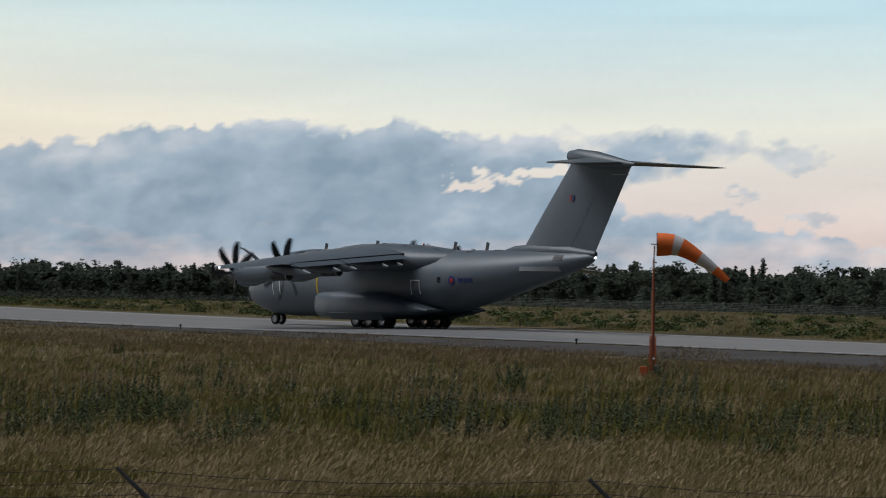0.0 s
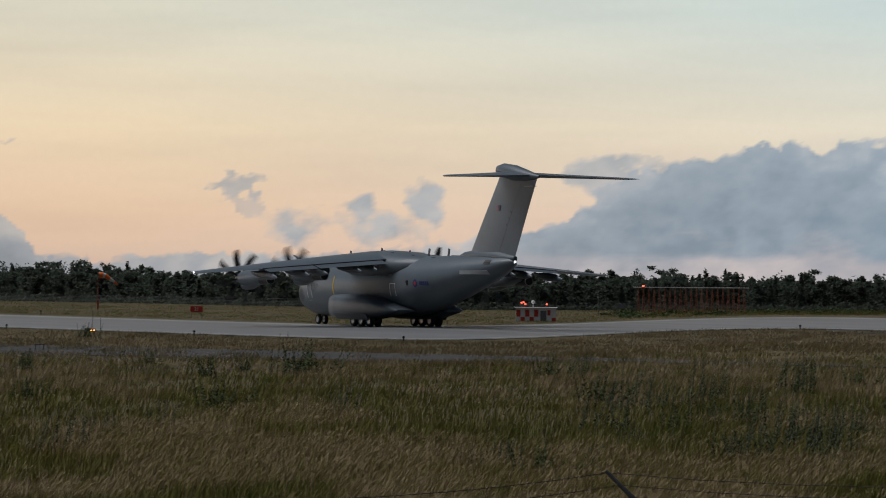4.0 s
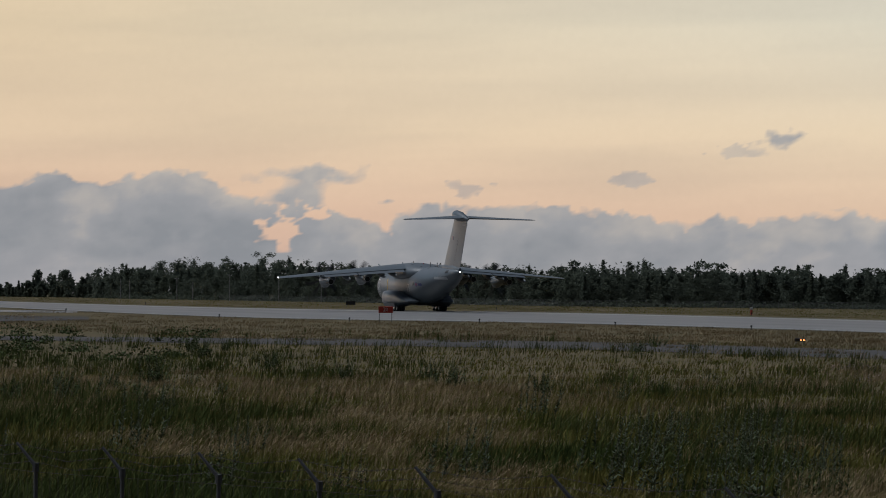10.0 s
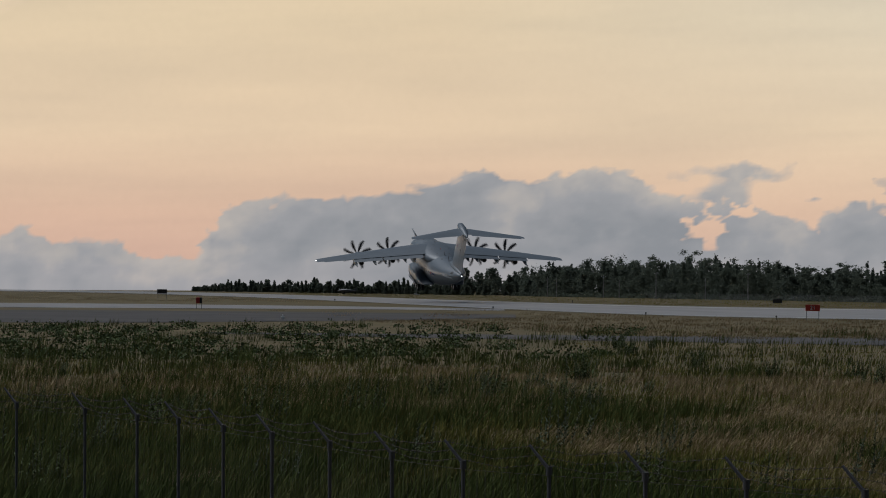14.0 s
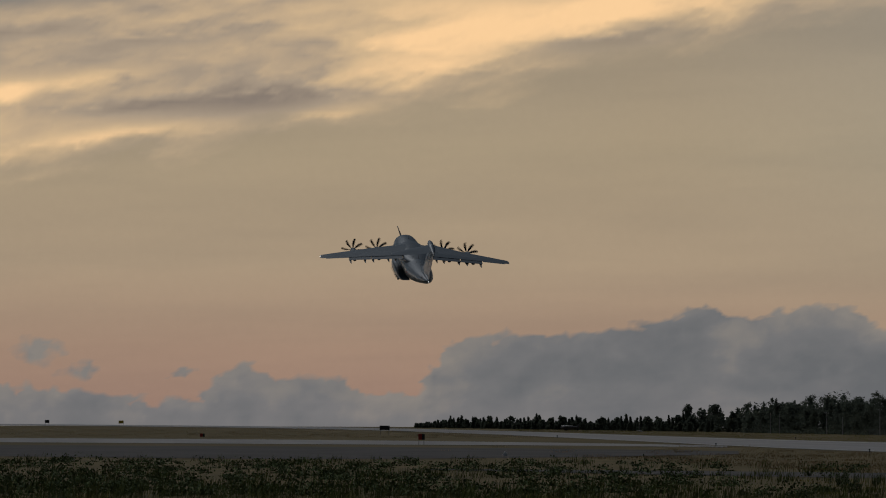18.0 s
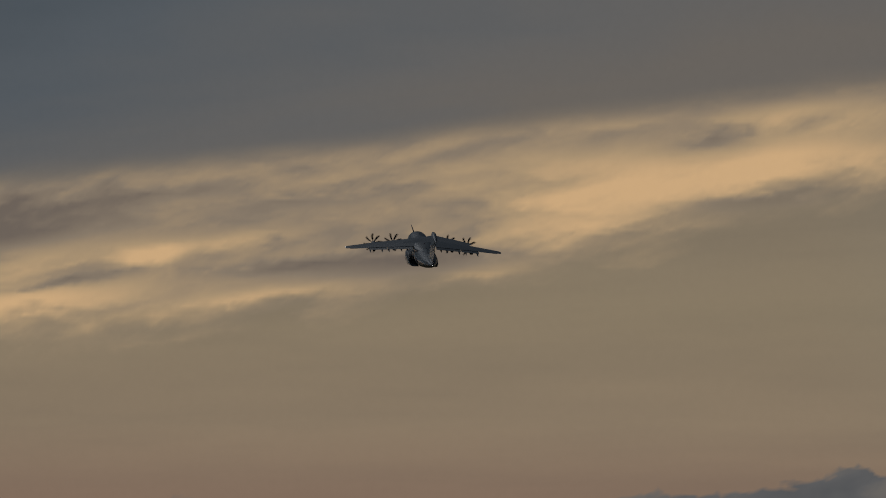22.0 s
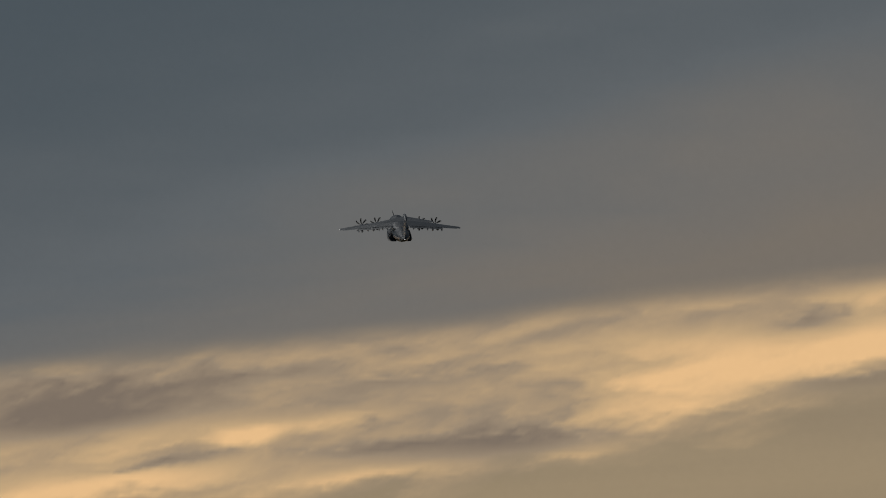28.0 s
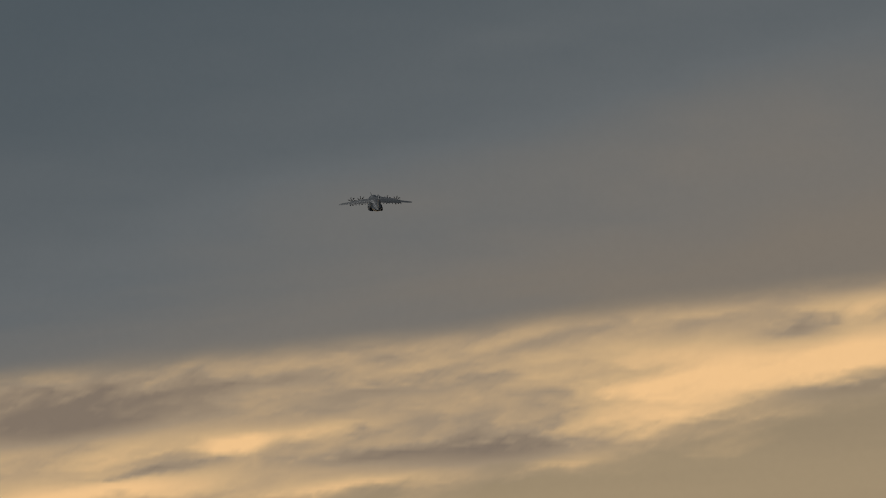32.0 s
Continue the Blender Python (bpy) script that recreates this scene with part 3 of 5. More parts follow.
# ---- aircraft ----
def wing_ring(y, z, le, te, thick, n=12):
    """Aerofoil section in the x-z plane at span y."""
    c = le - te
    up = [(le - c * k, y, z + thick * c * (1.48 * math.sqrt(k) - 0.63 * k - 1.76 * k * k + 1.42 * k**3 - 0.51 * k**4) * 1.6) for k in (0, 0.015, 0.05, 0.12, 0.25, 0.45, 0.7, 0.9, 1.0)]
    low = [(le - c * k, y, z - thick * c * (1.48 * math.sqrt(k) - 0.63 * k - 1.76 * k * k + 1.42 * k**3 - 0.51 * k**4) * 0.9) for k in (0.97, 0.85, 0.65, 0.4, 0.2, 0.07, 0.02)]
    return up + low


def fuselage_at(x):
    """Centre height, half width and half height of the hull at x."""
    rows = [(19.0, 2.75, 0.06, 0.06), (18.7, 2.78, 0.55, 0.50), (18.0, 2.85, 1.10, 1.05), (16.8, 3.02, 1.75, 1.72), (15.2, 3.28, 2.32, 2.35), (13.4, 3.50, 2.66, 2.70), (11.0, 3.62, 2.80, 2.82), (-1.5, 3.63, 2.82, 2.82), (-4.0, 3.72, 2.82, 2.73), (-6.0, 3.86, 2.82, 2.59), (-8.5, 4.10, 2.76, 2.37), (-12.0, 4.52, 2.50, 1.98), (-15.5, 4.98, 2.05, 1.52), (-18.5, 5.36, 1.45, 1.10), (-20.8, 5.70, 0.92, 0.72), (-22.0, 5.88, 0.50, 0.42), (-22.5, 5.95, 0.15, 0.16)]
    xs = [r[0] for r in rows][::-1]
    return [float(np.interp(x, xs, [r[k] for r in rows][::-1])) for k in (1, 2, 3)]


def side_panel(name, x0, x1, z0, z1, material, parent, side=1, lift=0.03, cuts=6, label=""):
    """A patch that follows the hull between two stations and heights."""
    verts, faces = [], []
    m = max(1, int(abs(x1 - x0) / 0.7))
    for i in range(cuts + 1):
        z = z0 + (z1 - z0) * i / cuts
        for j in range(m + 1):
            x = x0 + (x1 - x0) * j / m
            cz, ry, rz = fuselage_at(x)
            k = max(-0.999, min(0.999, (z - cz) / rz))
            verts.append((x, side * (ry * math.sqrt(1 - k * k) + lift), z))
    for i in range(cuts):
        for j in range(m):
            a = i * (m + 1) + j
            faces.append((a, a + 1, a + m + 2, a + m + 1))
    bm = B()
    data = mesh_of(name, verts, faces)
    bm.from_mesh(data)
    out = Vector((0, side, 0))
    if sum(f.normal.dot(out) for f in bm.faces) < 0:
        bmesh.ops.reverse_faces(bm, faces=bm.faces)
    bmesh.ops.solidify(bm, geom=bm.faces[:], thickness=0.02)
    return part(name, bm, material, parent, label)


def outline(name, x0, x1, z0, z1, w, material, parent, side=1):
    """A painted door outline as four narrow bands."""
    for a, b, c, d in ((x0, x0 + w, z0, z1), (x1 - w, x1, z0, z1), (x0 + w, x1 - w, z0, z0 + w), (x0 + w, x1 - w, z1 - w, z1)):
        side_panel(name, a, b, c, d, material, parent, side, 0.035, 6 if d - c > 1 else 1)


def wheel(parent, x, y, r=0.62, w=0.42):
    prof = [(-0.5, 0.62), (-0.5, 0.86), (-0.36, 0.98), (0, 1.0), (0.36, 0.98), (0.5, 0.86), (0.5, 0.62)]
    tyre = part("wheel", loft("tyre", [[(x + r * q * math.cos(2 * math.pi * j / 20), y + w * p, r + r * q * math.sin(2 * math.pi * j / 20)) for j in range(20)] for p, q in prof], caps=False), RUBBER, parent, "black rubber tyre")
    part("rim", loft("rim", [[(x + r * q * math.cos(2 * math.pi * j / 16), y + w * p, r + r * q * math.sin(2 * math.pi * j / 16)) for j in range(16)] for p, q in [(-0.44, 0.1), (-0.40, 0.55), (-0.46, 0.64), (0.46, 0.64), (0.40, 0.55), (0.44, 0.1)]]), RIM, tyre)


def propeller_blades(bm_radius=2.67):
    """One curved scimitar blade along +z, turning about x."""
    rings = []
    for k, (r, chord, twist, sweep) in enumerate([(0.38, 0.28, 62, 0), (0.7, 0.40, 52, 0.02), (1.2, 0.54, 42, 0.05), (1.8, 0.58, 34, 0.04), (2.3, 0.50, 28, -0.05), (2.55, 0.36, 26, -0.13), (2.67, 0.12, 25, -0.20)]):
        ring = []
        for a, th in ((-0.5, 0), (-0.15, 0.07), (0.25, 0.05), (0.5, 0), (0.2, -0.04), (-0.2, -0.05)):
            y, x = chord * a, chord * th * 1.6
            c, s = math.cos(radians(twist)), math.sin(radians(twist))
            ring.append((x * c + y * s, y * c - x * s + sweep, r))
        rings.append(ring)
    return loft("blade", rings)


def build_aircraft():
    plane = thing("transport_aircraft", None, "grey four-engined turboprop military transport aircraft taking off", "aircraft")
    xs = [19.0, 18.9, 18.7, 18.35, 18.0, 17.4, 16.8, 16.0, 15.2, 14.3, 13.4, 12.2, 11.0, 8, 5, 2, -1, -4, -6.0, -7.2, -8.5, -10.2, -12.0, -13.7, -15.5, -17, -18.5, -19.7, -20.8, -21.5, -22.0, -22.3, -22.5]
    rings = []
    for x in xs:
        cz, ry, rz = fuselage_at(x)
        rings.append(oval(x, 0, cz, ry, rz, 36, 0.94 if x > -8 else 1.0))
    part("fuselage", loft("fuselage", rings), GREY, plane)
    # cockpit glazing
    for side in (1, -1):
        for x0, x1, z0, z1 in ((16.3, 17.0, 3.75, 4.35), (15.5, 16.2, 3.95, 4.65), (14.7, 15.4, 4.05, 4.75)):
            side_panel("cockpit_window", x1, x0, z0, z1, GLASS, plane, side, 0.02, 3, "dark cockpit window")
    # wing centre fairing over the hull
    rings = [oval(x, 0, 5.5, w, h, 28, 0.85) for x, w, h in ((8.2, 0.3, 0.75), (7.4, 1.5, 0.98), (6.0, 2.4, 1.24), (4.0, 2.95, 1.42), (1.0, 3.1, 1.48), (-2.5, 3.05, 1.36), (-4.5, 2.85, 1.15), (-6.5, 2.3, 0.98), (-8.0, 1.2, 0.86))]
    part("wing_fairing", loft("wing_fairing", rings), GREY_LOW, plane)
    # sponsons with the gear bays
    for side in (1, -1):
        rings = []
        for x, cy, cz, ry, rz in ((7.25, 2.6, 1.95, 0.2, 0.35), (6.95, 2.75, 1.88, 0.70, 0.82), (6.2, 2.85, 1.82, 1.05, 1.04), (4.5, 2.90, 1.80, 1.20, 1.12), (1.5, 2.90, 1.78, 1.22, 1.13), (-1.2, 2.90, 1.76, 1.21, 1.10), (-2.6, 2.88, 1.68, 1.18, 0.92), (-4.2, 2.80, 1.60, 1.10, 0.62), (-5.8, 2.62, 1.55, 1.0, 0.28), (-6.7, 2.5, 1.52, 0.9, 0.07)):
            rings.append(oval(x, side * cy, cz, ry, rz, 26, 0.62))
        part("sponson", loft("sponson", rings), GREY_LOW, plane)
        # open bay door hanging below the sponson's outer edge
        bm = B()
        box(bm, (6.4, 0.07, 0.62), (1.0, side * 4.12, 0.92), (side * -28, 0, 0), 0.02)
        part("gear_door", bm, GREY_LOW, plane)
        # wing
        rings = [wing_ring(side * y, z, le, te, t) for y, z, le, te, t in ((1.5, 6.22, 4.6, -3.2, 0.105), (2.9, 6.15, 4.3, -3.2, 0.10), (7.5, 5.83, 3.25, -3.1, 0.095), (12.9, 5.42, 1.85, -3.0, 0.09), (18.5, 4.98, 0.25, -2.95, 0.085), (20.8, 4.80, -0.45, -2.95, 0.08), (21.2, 4.77, -0.9, -2.8, 0.05))]
        part("wing", loft("wing", rings), GREY, plane)
        # flap panels a little below and behind the trailing edge
        for y0, y1 in ((3.2, 9.9), (10.1, 14.9)):
            zz = lambda y: 6.15 - (y - 2.9) * 0.0755
            droop = lambda ring, z: [(-2.6 + (x + 2.6) * math.cos(0.17) - (q - z) * math.sin(0.17), w, z + (q - z) * math.cos(0.17) + (x + 2.6) * math.sin(0.17)) for x, w, q in ring]
            rings = [droop(wing_ring(side * y, zz(y) - 0.06, -2.6, -4.6 + 0.03 * y, 0.06), zz(y) - 0.06) for y in (y0, y1)]
            part("flap", loft("flap", rings), GREY_LOW, plane)
        rings = [wing_ring(side * y, 6.15 - (y - 2.9) * 0.0755 - 0.02, -2.75, -3.35, 0.06) for y in (15.1, 20.0)]
        part("aileron", loft("aileron", rings), GREY_LOW, plane)
        # flap track fairings
        for y in (4.6, 6.2, 9.6, 11.4, 14.6):
            z = 6.15 - (y - 2.9) * 0.0755
            rings = [oval(x, side * y, z + dz, w, h, 12) for x, dz, w, h in ((0.4, -0.35, 0.05, 0.05), (-0.6, -0.50, 0.18, 0.24), (-2.4, -0.62, 0.24, 0.38), (-3.8, -0.72, 0.20, 0.36), (-5.1, -0.86, 0.04, 0.06))]
            part("flap_fairing", loft("flap_fairing", rings), GREY_LOW, plane)
        # wing tip light
        bm = B()
        bmesh.ops.create_icosphere(bm, subdivisions=2, radius=0.075, matrix=pose(-1.6, side * 21.2, 4.82))
        part("wingtip_light", bm, LAMP_WHITE if side > 0 else GLASS, plane, "small bright white wing tip light" if side > 0 else "")
        # engines
        for y, z in ((7.5, 4.72), (12.9, 4.32)):
            rings = [oval(x, side * y, z + dz, w, h, 22, 0.9) for x, dz, w, h in ((5.75, 0.0, 0.52, 0.52), (5.4, 0.0, 0.64, 0.68), (4.6, 0.0, 0.70, 0.78), (3.2, 0.06, 0.72, 0.80), (1.8, 0.14, 0.68, 0.72), (0.6, 0.24, 0.58, 0.58), (-0.3, 0.34, 0.46, 0.46), (-0.6, 0.38, 0.36, 0.36))]
            nac = part("engine_nacelle", loft("engine_nacelle", rings), GREY, plane)
            rings = [oval(x, side * y, z + dz, r, r, 16) for x, dz, r in ((5.55, -0.62, 0.34), (5.0, -0.64, 0.42), (3.6, -0.6, 0.40), (2.0, -0.42, 0.2))]
            part("oil_cooler_intake", loft("oil_cooler_intake", rings), GREY_LOW, nac)
            bm = B()
            tube(bm, (0.9, side * (y + 0.30), z - 0.14), (-1.0, side * (y + 0.42), z - 0.10), 0.42, 0.40, 16)
            part("exhaust", bm, DARKGREY, nac, "dark heat-stained exhaust pipe")
            part("exhaust_lip", loft("exhaust_lip", [oval(x, side * (y + 0.42), z - 0.10, r, r, 16) for x, r in ((-0.94, 0.42), (-1.06, 0.43), (-1.06, 0.37), (-0.94, 0.36))], caps=False), RIM, nac, "bright metal lip of the exhaust")
            prop = new("propeller")
            prop.parent = plane
            prop.matrix_basis = pose(6.15, side * y, z)
            prop["label"] = "eight-bladed black propeller, spinning"
            PROPS.append(prop)
            part("spinner", loft("spinner", [oval(x, 0, 0, r, r, 18) for x, r in ((0.85, 0.03), (0.7, 0.2), (0.4, 0.38), (0.05, 0.47), (-0.35, 0.5))]), GREY_LOW, prop)
            blade = propeller_blades()
            for k in range(8):
                ob = part("blade", blade, BLADE, prop)
                ob.matrix_basis = pose(0, 0, 0, 45 * k)
    # fin, bullet and tailplane
    fin = []
    for k, z in ((0.0, 6.0), (0.12, 6.9), (0.5, 9.8), (0.93, 13.0), (1.0, 13.6)):
        le, te = -13.9 - 5.9 * k, -22.3 - 4.3 * k
        c, t = le - te, 0.055 * (1 - 0.15 * k)
        ring = []
        prof = ((0, 0), (0.02, 0.35), (0.08, 0.7), (0.25, 1.0), (0.5, 0.9), (0.8, 0.4), (1.0, 0.04))
        ring += [(le - c * p, t * c * q, z) for p, q in prof] + [(le - c * p, -t * c * q, z) for p, q in prof[::-1][:-1]]
        fin.append(ring)
    tail = part("fin", loft("fin", fin), GREY, plane)
    rings = [oval(x, 0, z, w, h, 18) for x, z, w, h in ((-12.0, 6.30, 0.08, 0.15), (-13.5, 6.45, 0.4, 0.4), (-16, 6.5, 0.62, 0.55), (-20, 6.4, 0.62, 0.5), (-22.6, 6.25, 0.2, 0.22))]
    part("fin_root_fairing", loft("fin_root_fairing", rings), GREY_LOW, plane)
    rings = [oval(x, 0, z, w, h, 18) for x, z, w, h in ((-19.3, 14.0, 0.06, 0.1), (-19.6, 14.05, 0.4, 0.42), (-20.6, 14.0, 0.62, 0.62), (-22.6, 13.7, 0.7, 0.72), (-25.0, 13.45, 0.5, 0.45), (-26.8, 13.35, 0.1, 0.12))]
    part("tail_bullet", loft("tail_bullet", rings), GREY, plane)
    for side in (1, -1):
        rings = [wing_ring(side * y, z, le, te, t) for y, z, le, te, t in ((0.3, 13.55, -20.3, -25.6, 0.075), (4.5, 13.42, -23.1, -26.6, 0.075), (9.0, 13.28, -26.0, -28.0, 0.07), (9.4, 13.27, -26.7, -28.0, 0.05))]
        part("tailplane", loft("tailplane", rings), GREY, plane)
        rings = [wing_ring(side * y, z, le, te, 0.05) for y, z, le, te in ((0.9, 13.5, -25.3, -26.5), (8.8, 13.26, -27.5, -28.35))]
        part("elevator", loft("elevator", rings), GREY_LOW, plane)
    # loading ramp seam panels under the raised tail
    for side in (1, -1):
        side_panel("ramp_strake", -19.6, -16.0, 4.85, 5.2, PALEGREY, plane, side, 0.07, 1, "pale strake under the tail")
        side_panel("tail_vent", -19.9, -19.0, 5.75, 6.15, DARKGREY, plane, side, 0.03, 2)
        outline("rear_door_outline", -5.2, -4.1, 1.7, 4.0, 0.09, WHITE, plane, side)
        outline("crew_door_outline", 12.2, 13.2, 2.2, 4.4, 0.09, WHITE, plane, side)
        side_panel("propeller_warning_stripe", 7.32, 7.52, 1.4, 5.9, YELLOW, plane, side, 0.03, 10, "yellow propeller warning stripe")
        side_panel("side_window", -7.6, -7.25, 3.85, 4.25, GLASS, plane, side, 0.03, 2)
        # marking and bars for the serial
        ring = lambda rad, lift, m: part("roundel", loft("roundel", [[(-8.9 + rad * q * math.cos(a), side * (hull_y(-8.9 + rad * q * math.cos(a), 4.0 + rad * q * math.sin(a)) + lift), 4.0 + rad * q * math.sin(a)) for a in [2 * math.pi * j / 24 for j in range(24)]] for q in (0.02, 0.5, 1.0)], caps=False), m, plane, "blue and red roundel")
        ring(0.36, 0.03, BLUEPAINT)
        ring(0.18, 0.045, REDPAINT)
        for k in range(5):
            side_panel("serial_bar", -9.6 - 0.32 * k, -9.82 - 0.32 * k, 3.84, 4.20, BLUEPAINT, plane, side, 0.03, 1)
        for k, m in enumerate((REDPAINT, SHADOWGREY, BLUEPAINT)):
            bm = B()
            box(bm, (0.16, 0.02, 0.5), (-20.1 - 0.17 * k, side * 0.405, 10.7))
            part("fin_flash", bm, m, tail)
    # rudder seam and hinge fairings on the fin
    for side in (1, -1):
        bm = B()
        for k in range(8):
            a, b = 0.06 + 0.104 * k, 0.06 + 0.104 * (k + 1)
            spot = lambda q, d: Vector((-13.9 - 5.9 * q - (8.4 - 1.6 * q) * 0.68, side * (0.055 * (1 - 0.15 * q) * (8.4 - 1.6 * q) * 0.62 + d), 6.0 + 7.6 * q))
            tube(bm, spot(a, 0.0), spot(b, 0.0), 0.006, n=5)
        part("rudder_seam", bm, SHADOWGREY, tail)
        for q in (0.42, 0.50, 0.57):
            bm = B()
            x = -13.9 - 5.9 * q - (8.4 - 1.6 * q) * 0.66
            box(bm, (0.08, 0.04, 0.22), (x, side * 0.055 * (1 - 0.15 * q) * (8.4 - 1.6 * q) * 0.70, 6.0 + 7.6 * q), (0, 30, 0), 0.02)
            part("hinge_fairing", bm, SHADOWGREY, tail)
        bm = B()
        box(bm, (1.5, 0.03, 0.07), (-25.2, side * 0.17, 12.55), (0, 0, 0), 0.01)
        part("rudder_top_edge", bm, PALEGREY, tail)
    # vents and hatches in the roof
    def roof_z(x, y):
        cz, ry, rz = fuselage_at(x)
        hull = cz + rz * math.sqrt(max(0, 1 - (y / ry) ** 2))
        rows = ((-8.0, 1.2, 0.86), (-6.5, 2.3, 0.98), (-4.5, 2.85, 1.15), (-2.5, 3.05, 1.36), (1.0, 3.1, 1.48), (4.0, 2.95, 1.42), (6.0, 2.4, 1.24))
        w, h = (float(np.interp(x, [r[0] for r in rows], [r[k] for r in rows])) for k in (1, 2))
        return max(hull, 5.5 + h * max(0, 1 - (abs(y) / w) ** (2 / 0.85)) ** 0.425) if -8 < x < 6 and abs(y) < w else hull
    for x, y, a, b in ((-5.2, 1.05, 0.5, 0.22), (-5.2, -1.05, 0.5, 0.22), (-9.0, 0.9, 0.55, 0.3), (-9.0, -0.9, 0.55, 0.3), (-11.5, 0.0, 0.6, 0.55), (-2.0, 1.5, 0.35, 0.18), (-2.0, -1.5, 0.35, 0.18), (1.5, 0.6, 0.4, 0.2), (9.5, 0.9, 0.5, 0.5)):
        bm = B()
        slope = math.degrees(math.atan2(roof_z(x, y + 0.1) - roof_z(x, y - 0.1), 0.2))
        fall = -math.degrees(math.atan2(roof_z(x + 0.2, y) - roof_z(x - 0.2, y), 0.4))
        box(bm, (a, b, 0.05), (x, y, roof_z(x, y) + 0.005), (slope, fall, 0), 0.01)
        part("roof_vent", bm, SHADOWGREY, plane, "dark vent in the hull's roof")
    # antennas along the spine
    for x, h in ((9.4, 0.55), (-6.4, 0.75), (-10.2, 0.7), (3.0, 0.35)):
        cz, ry, rz = fuselage_at(x)
        top = cz + rz + (0.45 if -6 < x < 7 else 0)
        bm = B()
        box(bm, (0.34, 0.05, h), (x, 0, top + h / 2 - 0.05), (0, -14, 0), 0.015)
        part("blade_antenna", bm, SHADOWGREY, plane)
    bm = B()
    tube(bm, (16.6, 0.45, 4.7), (17.6, 0.85, 5.7), 0.20, 0.14, 12)
    tube(bm, (17.6, 0.85, 5.7), (18.7, 1.10, 6.35), 0.14, 0.09, 12)
    tube(bm, (18.7, 1.10, 6.35), (19.2, 1.15, 6.5), 0.09, 0.07, 12)
    part("refuelling_probe", bm, GREY_LOW, plane)
    for x, z, m in ((-22.55, 5.97, LAMP_WHITE), (-2.6, 6.92, REDPAINT)):
        bm = B()
        bmesh.ops.create_icosphere(bm, subdivisions=2, radius=0.085, matrix=pose(x - 0.03, 0, z))
        part("tail_light" if x < -10 else "beacon", bm, m, plane, "bright white tail light" if x < -10 else "red beacon")
    # landing gear
    for side in (1, -1):
        gear = new("main_gear")
        gear.parent = plane
        GEARS.append((gear, side))
        for x in (1.6, 0.0, -1.6):
            for dy in (0.0, 0.75):
                wheel(gear, x, side * (2.75 + dy))
            bm = B()
            tube(bm, (x, side * 2.7, 0.62), (x, side * 3.6, 0.62), 0.09, n=10)
            tube(bm, (x, side * 3.1, 0.62), (x + 0.5, side * 3.0, 1.7), 0.12, n=10)
            part("axle_strut", bm, STRUT, gear)
    gear = new("nose_gear")
    gear.parent = plane
    GEARS.append((gear, 0))
    for y in (-0.34, 0.34):
        wheel(gear, 15.4, y, 0.48, 0.3)
    bm = B()
    tube(bm, (15.4, 0, 0.48), (15.2, 0, 1.9), 0.11, n=10)
    tube(bm, (15.4, -0.5, 0.48), (15.4, 0.5, 0.48), 0.07, n=10)
    part("nose_strut", bm, STRUT, gear)
    return plane


def hull_y(x, z):
    cz, ry, rz = fuselage_at(x)
    k = max(-0.999, min(0.999, (z - cz) / rz))
    return ry * math.sqrt(1 - k * k)


